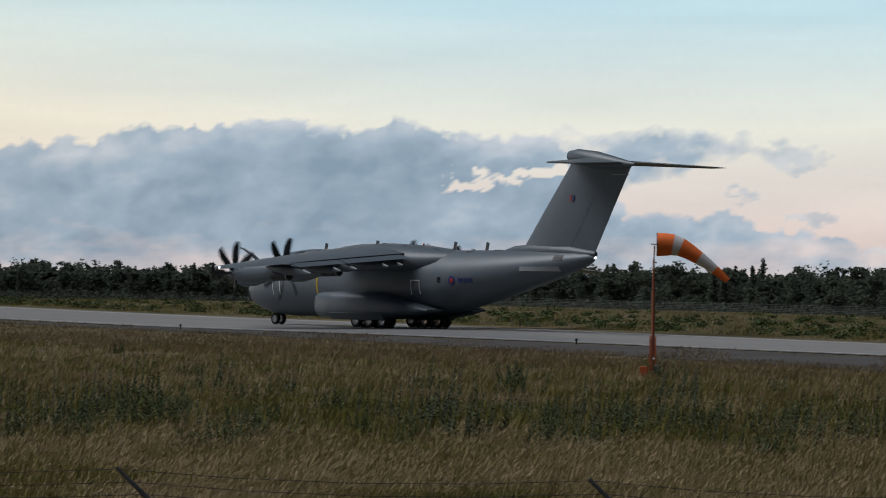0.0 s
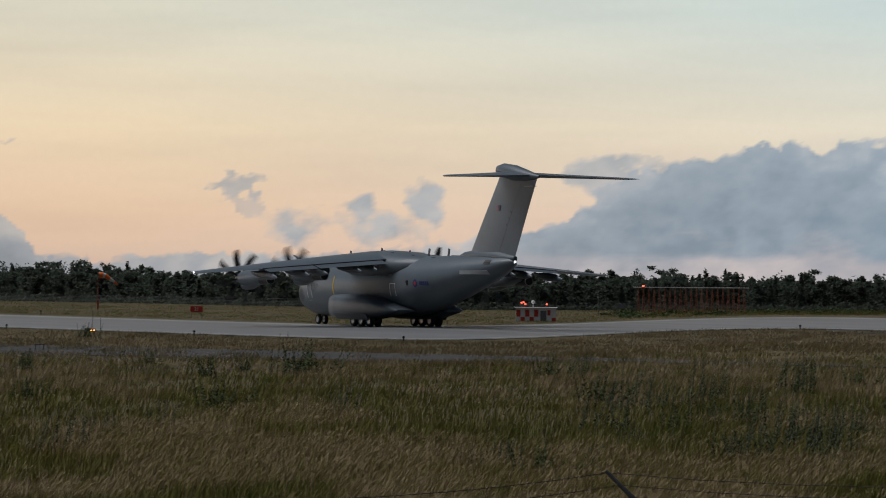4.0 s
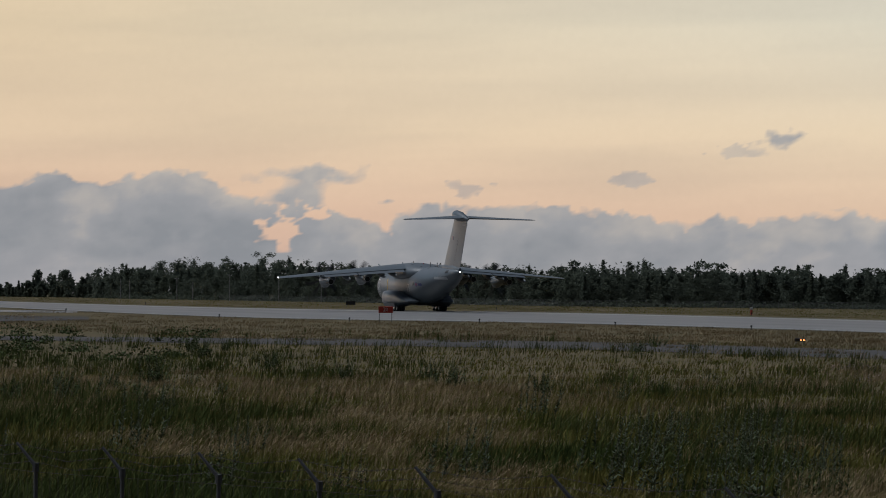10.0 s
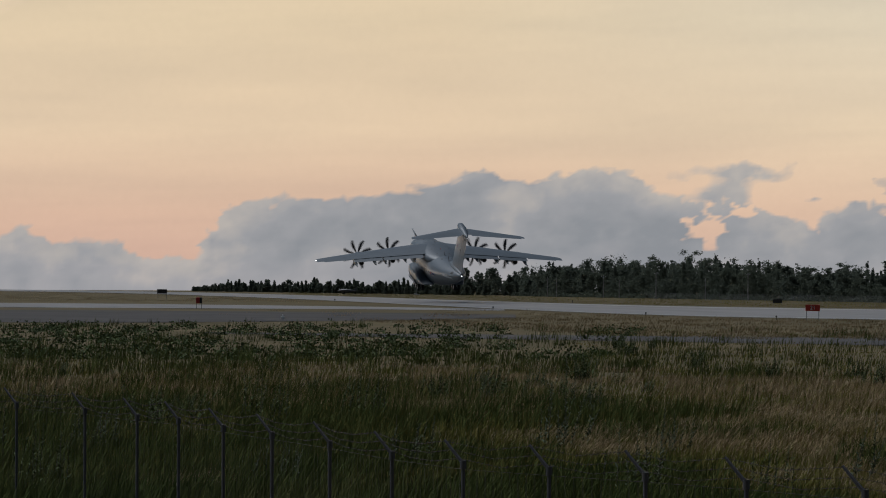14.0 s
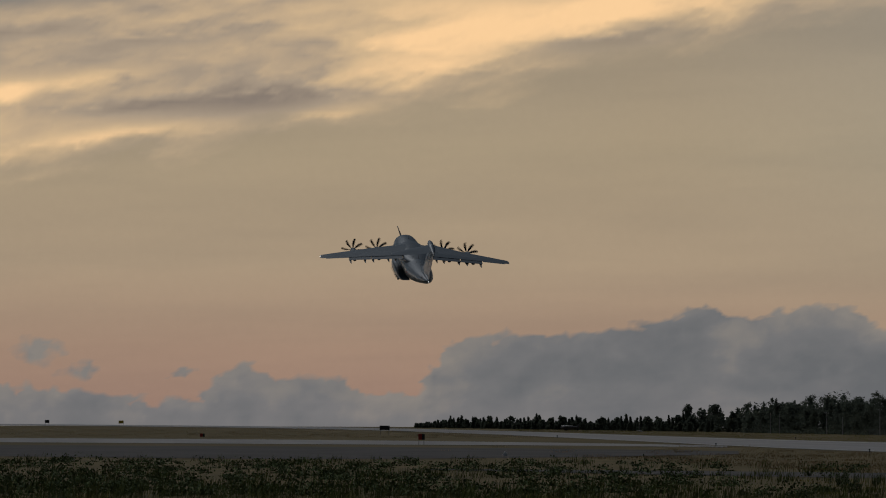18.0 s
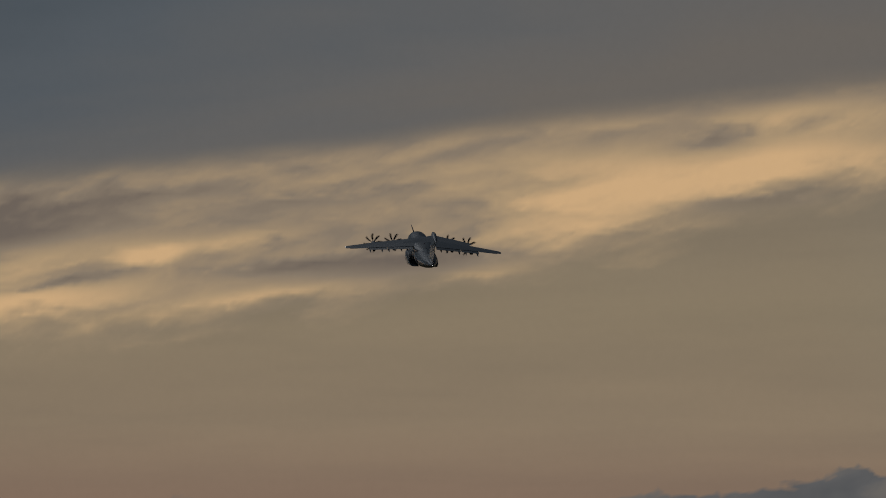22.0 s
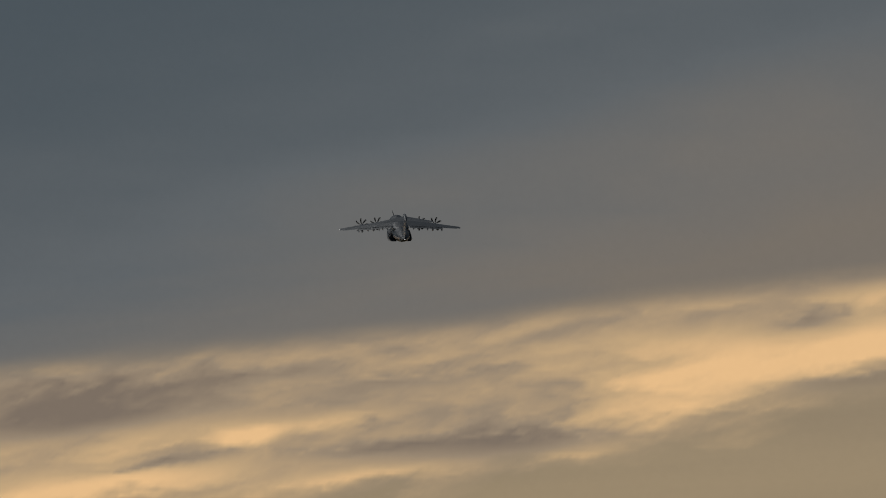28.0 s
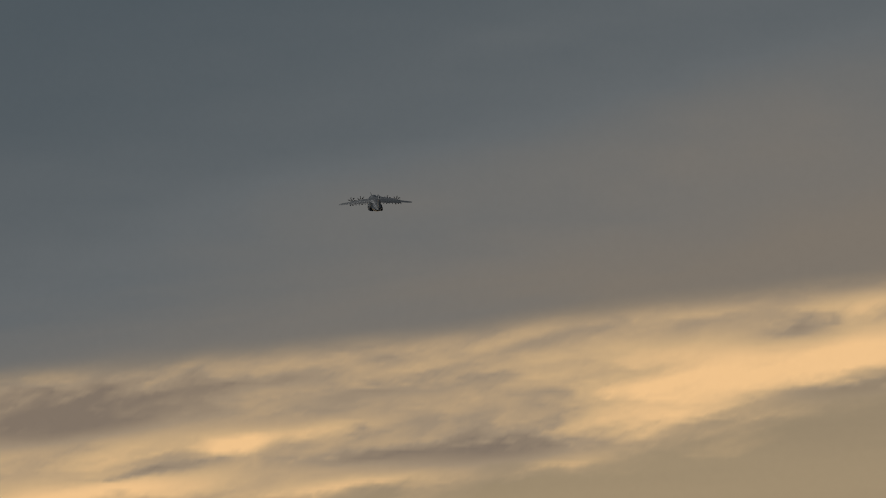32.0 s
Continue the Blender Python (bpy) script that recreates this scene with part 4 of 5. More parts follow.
# seconds, place of the main gear, heading, climb and bank in degrees
FLIGHT = [
    (0, 110.27, 358.11, 0.05, 115.66, 0.00, 0.00),
    (0.5, 104.04, 378.23, 0.05, 115.02, 0.00, 0.00),
    (1, 96.88, 395.84, 0.05, 114.64, 0.00, 0.00),
    (1.5, 90.57, 419.68, 0.05, 114.41, 0.00, 0.00),
    (2, 83.14, 440.89, 0.05, 113.95, 0.00, 0.00),
    (2.5, 75.87, 466.03, 0.05, 113.24, 0.00, 0.00),
    (3, 60.58, 441.96, 0.05, 112.83, 0.00, 0.02),
    (3.5, 47.33, 424.44, 0.05, 112.54, 0.00, 0.04),
    (4, 35.60, 413.56, 0.05, 112.35, 0.00, 0.05),
    (4.6, 22.72, 409.39, 0.05, 112.27, 0.00, 0.06),
    (5, 15.34, 415.66, 0.05, 112.17, 0.00, 0.00),
    (6, -4.65, 459.20, 0.05, 112.85, 0.00, -0.04),
    (7, -25.61, 505.34, 0.05, 112.84, 0.00, -0.01),
    (8, -47.50, 549.98, 0.05, 112.77, 0.00, 0.05),
    (9, -71.30, 604.05, 0.05, 113.39, 0.00, 0.03),
    (10, -93.45, 646.91, 0.05, 112.96, 0.80, -0.03),
    (10.5, -101.81, 647.74, 0.05, 113.24, 1.50, -0.01),
    (11.5, -119.86, 653.59, 0.05, 113.03, 4.03, 0.12),
    (12, -128.19, 652.60, 0.05, 113.48, 6.07, 0.02),
    (12.5, -140.90, 677.99, 0.32, 113.58, 7.36, -0.10),
    (13, -153.18, 701.18, 0.66, 113.57, 8.69, -0.40),
    (14, -178.99, 751.86, 2.84, 113.68, 10.81, -0.57),
    (15, -205.08, 802.73, 7.05, 113.99, 13.73, 0.12),
    (17.5, -270.52, 929.15, 27.48, 114.93, 17.21, 1.68),
    (18, -286.03, 964.01, 33.88, 115.08, 18.24, 1.36),
    (19, -309.11, 1006.03, 45.88, 115.11, 18.06, 1.65),
    (20, -335.19, 1059.67, 59.03, 114.79, 18.59, 1.59),
    (21, -360.30, 1111.06, 72.92, 114.79, 17.67, 1.48),
    (22, -384.88, 1161.93, 86.74, 115.10, 18.51, 1.42),
    (23, -411.05, 1217.77, 101.75, 115.28, 19.60, 1.71),
    (24.5, -446.86, 1290.66, 123.19, 115.04, 20.92, 1.09),
    (25, -457.18, 1311.75, 130.79, 114.80, 21.28, 0.98),
    (26, -480.72, 1359.62, 146.73, 115.21, 21.05, 1.10),
    (28.5, -545.08, 1503.82, 189.52, 114.94, 20.14, -2.41),
    (29, -557.05, 1529.42, 197.02, 115.50, 20.37, -2.73),
    (30, -655.53, 1799.10, 234.68, 115.47, 20.16, -3.24),
    (31, -774.27, 2126.09, 277.98, 115.34, 20.42, -3.64),
    (32, -887.42, 2437.06, 318.56, 115.61, 20.86, -3.13),
]
PROPS, GEARS = [], []


def motions():
    rows = [(t, pose(x, y, z) @ Matrix.Rotation(radians(hd), 4, "Z") @ Matrix.Rotation(radians(-climb), 4, "Y") @ Matrix.Rotation(radians(bank), 4, "X")) for t, x, y, z, hd, climb, bank in FLIGHT]
    walk(aircraft, rows)
    for k, prop in enumerate(PROPS):
        base = prop.matrix_basis.translation.copy()
        turn = 1 if k % 2 else -1
        rows, angle = [], float(k)
        for i in range(2 * 32 * FPS + 1):
            t = i / (2 * FPS)
            rows.append((t, Matrix.Translation(base) @ Matrix.Rotation(turn * angle, 4, "X")))
            angle += radians(80.0 if t < 12 else 38.0)
        walk(prop, rows)
    for k, sock in enumerate(SOCKS):
        at = sock.matrix_basis.translation.copy()
        walk(sock, [(t, Matrix.Translation(at) @ pose(0, 0, 0, 0, 1.2 * math.sin(2.1 * t + k), 2.5 * math.sin(1.3 * t + 2 * k))) for t in range(33)])
    for gear, side in GEARS:
        up = Matrix.Translation((0, -0.4 * side, 1.15)) if side else Matrix.Translation((0, 0, 1.9))
        down = Matrix.Translation((0, 0, -0.5))
        walk(gear, [(0, Matrix.Identity(4)), (12.3, Matrix.Identity(4)), (13.4, down), (16.5, down), (20.5, up), (32, up)])


# ---- meadow ----
def patch_noise(x, y, seed, size):
    return fbm(np.asarray(x) / size + 200, np.asarray(y) / size + 200, seed, 4)


def blades(name, base, height, width, count, rng, wind, spread, bent, heads=False):
    """Grass blades in tufts as one mesh."""
    n = len(base)
    p = np.repeat(base, count, 0)
    h = np.repeat(height, count) * (0.55 + 0.6 * rng.rand(n * count))
    w = np.repeat(width, count) * (0.7 + 0.6 * rng.rand(n * count))
    s = np.repeat(spread, count)
    a, d = rng.rand(n * count) * 6.283, np.sqrt(rng.rand(n * count)) * s
    p = p + np.stack([d * np.cos(a), d * np.sin(a), 0 * d], 1)
    lean = np.stack([wind + 0.30 * rng.normal(size=n * count), 0.25 * rng.normal(size=n * count), 0 * a], 1)
    side = np.stack([np.cos(a * 3) * 0.5 + 0.8, np.sin(a * 3) * 0.5, 0 * a], 1)
    side /= np.linalg.norm(side, axis=1, keepdims=True)
    up = np.array([0, 0, 1.0])
    H, W = h[:, None], w[:, None] / 2
    mid = p + 0.55 * H * up + 0.22 * H * lean
    tip = p + H * (1 - 0.12 * np.abs(lean[:, :1])) * up + 0.72 * H * lean
    if bent and heads:      # a thin stalk with a feathery seed head
        neck = p + 0.66 * H * up + 0.34 * H * lean
        full = 0.45 * neck + 0.55 * tip
        pts = np.stack([p - 0.5 * W * side, p + 0.5 * W * side, neck, full - 0.9 * W * side, full + 0.9 * W * side, tip], 1)
        k = np.arange(n * count)[:, None] * 6
        faces = (k + [0, 1, 2]).tolist() + (k + [2, 4, 5, 3]).tolist()
    elif bent:
        pts = np.stack([p - W * side, p + W * side, mid + W * 0.8 * side, mid - W * 0.8 * side, tip], 1)
        k = np.arange(n * count)[:, None] * 5
        faces = (k + [0, 1, 2, 3]).tolist() + (k + [3, 2, 4]).tolist()
    else:
        pts = np.stack([p - W * side, p + W * side, tip], 1)
        faces = (np.arange(n * count)[:, None] * 3 + [0, 1, 2]).tolist()
    data = bpy.data.meshes.new(name)
    data.from_pydata(pts.reshape(-1, 3), [], faces)
    return data


def off_strips(u, v):
    """Whether a place lies clear of the paved strips."""
    far, near = np.interp(u, *zip(*RUNWAY_FAR)), np.interp(u, *zip(*RUNWAY_NEAR))
    clear = (v < far * 0.985) | (v > near * 1.015)
    gf = np.interp(u, [-1980, -912, -108, 600, 1250], [112, 117, 137, 150, 160])
    gn = np.interp(u, [-1980, -912, -108, 600, 1250], [124, 131, 153, 166, 164])
    tuft = fbm(u / 60 + 40, v / 9 + 40, 141, 4) > 0.60
    clear &= ~((v > gf + 3) & (v < gn - 1) & (u > -1960) & (u < 1200)) | tuft
    clear &= ~((u < -1720) & (v > 72) & (v < np.interp(u, [-3400, -2480, -1900, -1650], [88, 95, 88, 80]))) | tuft
    shoulder = (u > 1500) & (v > np.interp(u, [1400, 2325, 3246], [104, 129, 155])) & (v < np.interp(u, [1400, 2325, 3246], [105, 137, 176]))
    clear &= ~shoulder | tuft
    return clear & ~((u < -1850) & (v > 57) & (v < 72))


def sward(name, colors, spread, size):
    """Grass colours changing from patch to patch and from blade to blade."""
    m = bpy.data.materials.new(name)
    m.use_nodes = True
    n, l = m.node_tree.nodes, m.node_tree.links
    b = n["Principled BSDF"]
    b.inputs["Roughness"].default_value, b.inputs["Specular IOR Level"].default_value = 0.9, 0.06
    tc, geo = n.new("ShaderNodeTexCoord"), n.new("ShaderNodeNewGeometry")
    big, ramp = n.new("ShaderNodeTexNoise"), n.new("ShaderNodeValToRGB")
    big.inputs["Scale"].default_value, big.inputs["Detail"].default_value = size, 6
    near = n.new("ShaderNodeMapping")
    near.inputs["Scale"].default_value = (1.0, 0.30, 1.0)
    l.new(tc.outputs["Object"], near.inputs["Vector"])
    l.new(near.outputs[0], big.inputs["Vector"])
    mix, off = n.new("ShaderNodeMath"), n.new("ShaderNodeMath")
    off.operation, off.inputs[1].default_value = "SUBTRACT", spread / 2
    l.new(big.outputs["Fac"], off.inputs[0])
    mix.operation, mix.inputs[1].default_value = "MULTIPLY_ADD", spread
    l.new(geo.outputs["Random Per Island"], mix.inputs[0])
    l.new(off.outputs[0], mix.inputs[2])
    l.new(mix.outputs[0], ramp.inputs[0])
    e = ramp.color_ramp.elements
    while len(e) < len(colors):
        e.new(0.5)
    for k, c in enumerate(colors):
        e[k].position, e[k].color = 0.25 + 0.5 * k / (len(colors) - 1), (*c, 1)
    l.new(ramp.outputs[0], b.inputs["Base Color"])
    return m


GRASS = sward("green_meadow_grass", [(0.088, 0.110, 0.022), (0.140, 0.150, 0.034), (0.215, 0.178, 0.058), (0.120, 0.134, 0.028), (0.235, 0.205, 0.060), (0.185, 0.120, 0.050)], 0.30, 0.20)
VERGE = sward("mown_verge_grass", [(0.165, 0.126, 0.066), (0.270, 0.198, 0.112), (0.350, 0.256, 0.152)], 0.3, 0.12)
DRY = sward("dry_seeding_grass", [(0.270, 0.205, 0.108), (0.425, 0.322, 0.188), (0.350, 0.256, 0.142), (0.510, 0.392, 0.246)], 0.45, 0.25)
REED = sward("dark_green_reed", [(0.050, 0.074, 0.021), (0.082, 0.104, 0.031), (0.125, 0.125, 0.044)], 0.35, 0.25)


WEED = mat("weed_leaf", (0.090, 0.122, 0.046), 0.8, 0, 0.4, 1.2, 8, 0, (0.036, 0.052, 0.020), "Object", 0.4, 0.15)


FLUFF = mat("seed_fluff", (0.34, 0.285, 0.27), 0.95, 0, 0.3, 1, 8, 0, (0.30, 0.22, 0.21), "Object", 0.4, 0.05)


def build_meadow():
    rng = np.random.RandomState(11)

    def places(count, v0, v1, power=1.0, u0=-3450, u1=3350):
        u = rng.uniform(u0, u1, count)
        v = v0 + (v1 - v0) * rng.rand(count) ** power
        keep = off_strips(u, v) & (v > 1.12 * np.interp(u, *zip(*RUNWAY_NEAR)) + 16) & (v > 98)
        u, v = u[keep], v[keep]
        r = EYE * F / v
        return u, v, r, np.stack([r * np.sin(u / F), r * np.cos(u / F), 0 * r], 1)

    def sow(name, keep, h, width, count, wind, spread, material, label, heads=False):
        near = keep & (v > 250)
        for which, title, bent in ((near, name, True), (keep & ~near, "distant_" + name, False)):
            ob = part(title, blades(title, p[which], h[which], width[which] * (1 if bent else 1.5), count, rng, wind, spread[which], bent, heads), material)
            tagged(ob, label, "grass", kind="stuff")

    u, v, r, p = places(52000, 74, 520, 0.9)
    n = patch_noise(p[:, 0] * 2.4, p[:, 1], 91, 14)
    h = (0.10 + 0.50 * n + 0.24 * patch_noise(p[:, 0], p[:, 1], 92, 6)) * np.clip(v / 230, 0.3, 1)
    sow("meadow_grass", ~((u < -1620) & (v < 160)), h, 0.010 + 0.00007 * r, 8, 0.30, 0.32 + 0.0022 * r, GRASS, "rough green and brown meadow grass bent by wind")
    u, v, r, p = places(90000, 100, 520, 0.85)
    n = 0.5 + 1.35 * (0.55 * patch_noise(p[:, 0] * 2.6, p[:, 1], 95, 13) + 0.45 * patch_noise(p[:, 0] * 2.2, p[:, 1], 96, 4.5) - 0.5)
    hump = lambda a, b: np.clip(np.minimum(v - a, b - v) / 25, 0, 1)
    east, west = np.clip((u - 700) / 500, 0, 1), np.clip((-450 - u) / 500, 0, 1)
    mid = 1 - east - west
    dry = n + east * (0.15 * hump(318, 620) + 0.18 * hump(110, 240) - 0.10 * hump(240, 318)) + mid * (0.11 * hump(290, 620) + 0.15 * hump(150, 208) - 0.06 * hump(205, 285) - 0.25 * np.clip((-420 - u) / 200, 0, 1) * hump(270, 620)) + west * (-0.30 * hump(80, 176) + 0.13 * hump(168, 258) - 0.10 * hump(250, 310) + np.clip((u + 1850) / 150, 0, 1) * (0.12 * hump(290, 350) - 0.14 * hump(340, 620)) - 0.24 * np.clip((-1800 - u) / 250, 0, 1) * hump(250, 620))
    h = (0.40 + 0.28 * rng.rand(len(u))) * np.clip(v / 270, 0.35, 1)
    sow("dry_grass", dry > 0.57, h, 0.006 + 0.00005 * r, 11, 0.45, 0.34 + 0.0018 * r, DRY, "pale dry seeding grass leaning with the wind", True)
    # tall dark reeds by the fence
    u, v, r, p = places(32000, 92, 520, 0.85, -3400, -250)
    n = patch_noise(p[:, 0] * 2.2, p[:, 1], 97, 12) + 0.11 * np.clip((-1500 - u) / 500, -1, 1) - 0.07 * np.clip(np.minimum(v - 170, 235 - v) / 25, 0, 1) - 0.12 * np.clip((-1500 - u) / 300, 0, 1) * np.clip((160 - v) / 25, 0, 1)
    keep = n > 0.50
    u, v, r, p = u[keep], v[keep], r[keep], p[keep]
    ob = part("reeds", blades("reeds", p, 0.55 + 0.45 * rng.rand(len(u)), 0.014 + 0.00006 * r, 7, rng, 0.22, 0.55 + 0 * r, True), REED)
    tagged(ob, "tall dark green reed grass by the fence", "grass", kind="stuff")
    # short dry grass on both sides of the runway
    u = rng.uniform(-3300, 3600, 15000)
    far = np.interp(u, *zip(*RUNWAY_FAR))
    back = EYE * F / (np.interp(u, *zip(*WOOD_RANGE)) - 6)
    v = back + (far * 0.985 - back) * rng.rand(len(u))
    keep = (far > back + 3) & off_strips(u, v)
    u, v = u[keep], v[keep]
    r = EYE * F / v
    p = np.stack([r * np.sin(u / F), r * np.cos(u / F), 0 * r], 1)
    tall = np.clip((u - 1000) / 500, 0, 1)
    ob = part("far_grass", blades("far_grass", p, 0.12 + (0.2 + 0.35 * tall) * patch_noise(p[:, 0] * 2, p[:, 1], 99, 14), 0.03 + 0 * r, 9, rng, 0.2, 1.2 + 0 * r, False), GRASS)
    tagged(ob, "rough grass between the runway and the woods", "grass", kind="stuff")
    u = rng.uniform(-3300, 3300, 13000)
    near = np.interp(u, *zip(*RUNWAY_NEAR))
    v = near * 1.02 + (26 + 0.14 * near) * rng.rand(len(u))
    keep = off_strips(u, v)
    u, v = u[keep], v[keep]
    r = EYE * F / v
    p = np.stack([r * np.sin(u / F), r * np.cos(u / F), 0 * r], 1)
    ob = part("mown_grass", blades("mown_grass", p, 0.12 + 0.28 * patch_noise(p[:, 0] * 2, p[:, 1], 98, 20), 0.034 + 0 * r, 12, rng, 0.2, 1.1 + 0 * r, False), VERGE)
    tagged(ob, "short brownish grass verge along the runway", "grass", kind="stuff")
    # pale seed fluff over the flowering weeds
    u = rng.uniform(-420, 420, 5200)
    v = 168 + 34 * rng.rand(len(u))
    r = EYE * F / v
    p = np.stack([r * np.sin(u / F), r * np.cos(u / F), 0.35 + 0.30 * rng.rand(len(u))], 1)
    keep = patch_noise(p[:, 0] * 2.5, p[:, 1], 121, 10) > 0.50
    tagged(part("seed_fluff", needles("seed_fluff", p[keep], 0.02 + 0.03 * rng.rand(keep.sum()), rng), FLUFF), "pale pinkish seed fluff on withered weeds", "weeds", kind="stuff")
    # dark scrub beside the gravel
    u = -1480 - 1850 * rng.rand(900) ** 0.8
    v = 99 + 62 * rng.rand(len(u)) ** 1.1
    keep = patch_noise(u / 9, v, 131, 11) + 0.12 * np.clip((-1850 - u) / 200, -1, 1) > 0.42
    u, v = u[keep], v[keep]
    r = EYE * F / v
    s = 0.30 + 0.45 * rng.rand(len(u)) ** 1.6
    lobes = np.stack([r * np.sin(u / F), r * np.cos(u / F), 0.30 * s, 1.6 * s, 0.75 * s], 1)
    c, size = lobe_leaves(rng, lobes, 50, 0.11)
    c[:, 2] = np.maximum(c[:, 2], 0.03)
    tagged(part("meadow_scrub", clumps_to_mesh("meadow_scrub", c, size, rng), WEED), "low dark green scrub at the edge of the meadow", "scrub", kind="stuff")
    # low scrub beyond the runway
    u = rng.uniform(1050, 3700, 420)
    far = np.interp(u, *zip(*RUNWAY_FAR))
    back = EYE * F / (np.interp(u, *zip(*WOOD_RANGE)) - 10)
    v = back + (far - 4 - back) * rng.rand(len(u)) ** 0.8
    r = EYE * F / v
    s = 0.25 + 0.40 * rng.rand(len(u)) ** 2
    lobes = np.stack([r * np.sin(u / F), r * np.cos(u / F), 0.35 * s, 1.7 * s, 0.7 * s], 1)
    c, size = lobe_leaves(rng, lobes, 90, 0.12)
    c[:, 2] = np.maximum(c[:, 2], 0.03)
    tagged(part("far_scrub", clumps_to_mesh("far_scrub", c, size, rng), WEED), "low green scrub beyond the runway", "scrub", kind="stuff")


WEED_GREY = mat("grey_green_weed_leaf", (0.100, 0.124, 0.072), 0.8, 0, 0.4, 1.2, 8, 0, (0.042, 0.058, 0.032), "Object", 0.4, 0.15)
STALK = mat("weed_stalk", (0.11, 0.105, 0.055), 0.85, 0, 0.3, 2, 10)


def weed(kind, seed, material, at):
    """A shrubby weed: upright stalks with narrow leaves all along."""
    rng = np.random.RandomState(seed)
    ob = thing("weed" if kind else "bush", at, "tall grey-green weed standing in the grass" if kind else "low dark green bush in the meadow grass", "weed" if kind else "bush", "weeds in the meadow" if kind else "bushes in the meadow")
    bm, lv, lf = B(), [], []
    for k in range(11 if kind else 16):
        a, lean = rng.rand() * 6.283, (0.14 if kind else 0.36) * (0.4 + rng.rand())
        foot = Vector((0.30 * rng.normal(), 0.30 * rng.normal(), 0))
        top = foot + Vector((lean * math.cos(a) + 0.14, lean * math.sin(a), (0.70 + 0.55 * rng.rand()) if kind else (0.50 + 0.40 * rng.rand())))
        tube(bm, foot, top, 0.010, 0.003, 4)
        m = 52 if kind else 44
        for j in range(m):
            q = 0.10 + 0.90 * (j + rng.rand()) / m
            c = foot.lerp(top, q)
            t = rng.rand() * 6.283
            size = (0.10 if kind else 0.115) * (0.6 + 0.6 * rng.rand()) * (1.2 - 0.75 * q)
            d = Vector((math.cos(t), math.sin(t), 0.35 + 0.7 * rng.rand())).normalized()
            w = d.cross(Vector((0.3 * rng.normal(), 0.3 * rng.normal(), 1))).normalized() * size * 0.17
            i = len(lv)
            lv += [c, c + d * size * 0.45 + w, c + d * size, c + d * size * 0.45 - w]
            lf.append((i, i + 1, i + 2, i + 3))
    tagged(part("stem", bm, STALK, ob), kind="stuff")
    tagged(part("foliage", mesh_of("foliage", lv, lf), material, ob), kind="stuff")
    return ob


def build_weeds():
    rng = np.random.RandomState(23)
    first = [weed(1, 31, WEED_GREY, polar_pose(2100, 300)), weed(1, 32, WEED, polar_pose(2300, 270)), weed(0, 33, WEED, polar_pose(34, 189)), weed(0, 34, WEED, polar_pose(-720, 212)), weed(1, 35, WEED_GREY, polar_pose(-300, 330)), weed(0, 36, WEED, polar_pose(520, 190))]
    spots = [(526, 188, 1.5, 0), (350, 200, 1.1, 0), (140, 128, 1.0, 0), (250, 176, 0.8, 0), (-20, 150, 1.0, 0), (-900, 128, 0.9, 0), (-820, 126, 1.2, 0), (-760, 140, 0.9, 0), (-1530, 150, 1.1, 0), (-1550, 140, 1.3, 0), (-1490, 138, 0.8, 0), (-730, 128, 1.0, 0), (2850, 200, 0.9, 0), (1500, 205, 0.9, 0), (2060, 236, 1.2, 1), (2420, 290, 1.5, 1), (2500, 320, 1.5, 1), (1890, 170, 0.8, 0)]
    for k in range(125):
        east = rng.rand() < 0.42
        u, v = (rng.uniform(1000, 3200), rng.uniform(205, 330)) if east else (rng.uniform(-3300, 1100), rng.uniform(170, 420))
        spots.append((u, v, rng.uniform(0.55, 1.35), 1 if rng.rand() < (0.6 if (east or v > 260) else 0.25) else 0))
    for k in range(14):
        spots.append((rng.uniform(-800, -430), rng.uniform(300, 450), rng.uniform(0.8, 1.4), 1))
    for k in range(60):
        spots.append((rng.uniform(1200, 3100), rng.uniform(270, 350), rng.uniform(0.6, 1.1), int(rng.rand() < 0.5)))
    for u, v, s, kind in spots:
        if not off_strips(np.array([u]), np.array([v]))[0]:
            continue
        s *= 1.35
        src = first[rng.choice([0, 1, 4])] if kind else first[rng.choice([2, 3, 5])]
        m = polar_pose(u, v) @ Matrix.Rotation(rng.rand() * 0.8 - 0.4, 4, "Z") @ Matrix.Scale(s, 4)
        ob = copy_thing(src, m)
        ob.scale = (s, s, s)


def polar_pose(u, v, turn=0.0):
    """Standing on the ground, facing the eye."""
    p = polar(u, v)
    return Matrix.Translation(p) @ Matrix.Rotation(-u / F + turn, 4, "Z")


# ---- airfield things (each faces -y, its width along x) ----
def text_mesh(words, size, deep=0.01):
    cu = bpy.data.curves.new("writing", "FONT")
    cu.body, cu.size, cu.extrude, cu.align_x, cu.align_y = words, size, deep, "CENTER", "CENTER"
    ob = bpy.data.objects.new("writing", cu)
    scene.collection.objects.link(ob)
    data = bpy.data.meshes.new_from_object(ob.evaluated_get(bpy.context.evaluated_depsgraph_get()))
    bpy.data.objects.remove(ob)
    return data


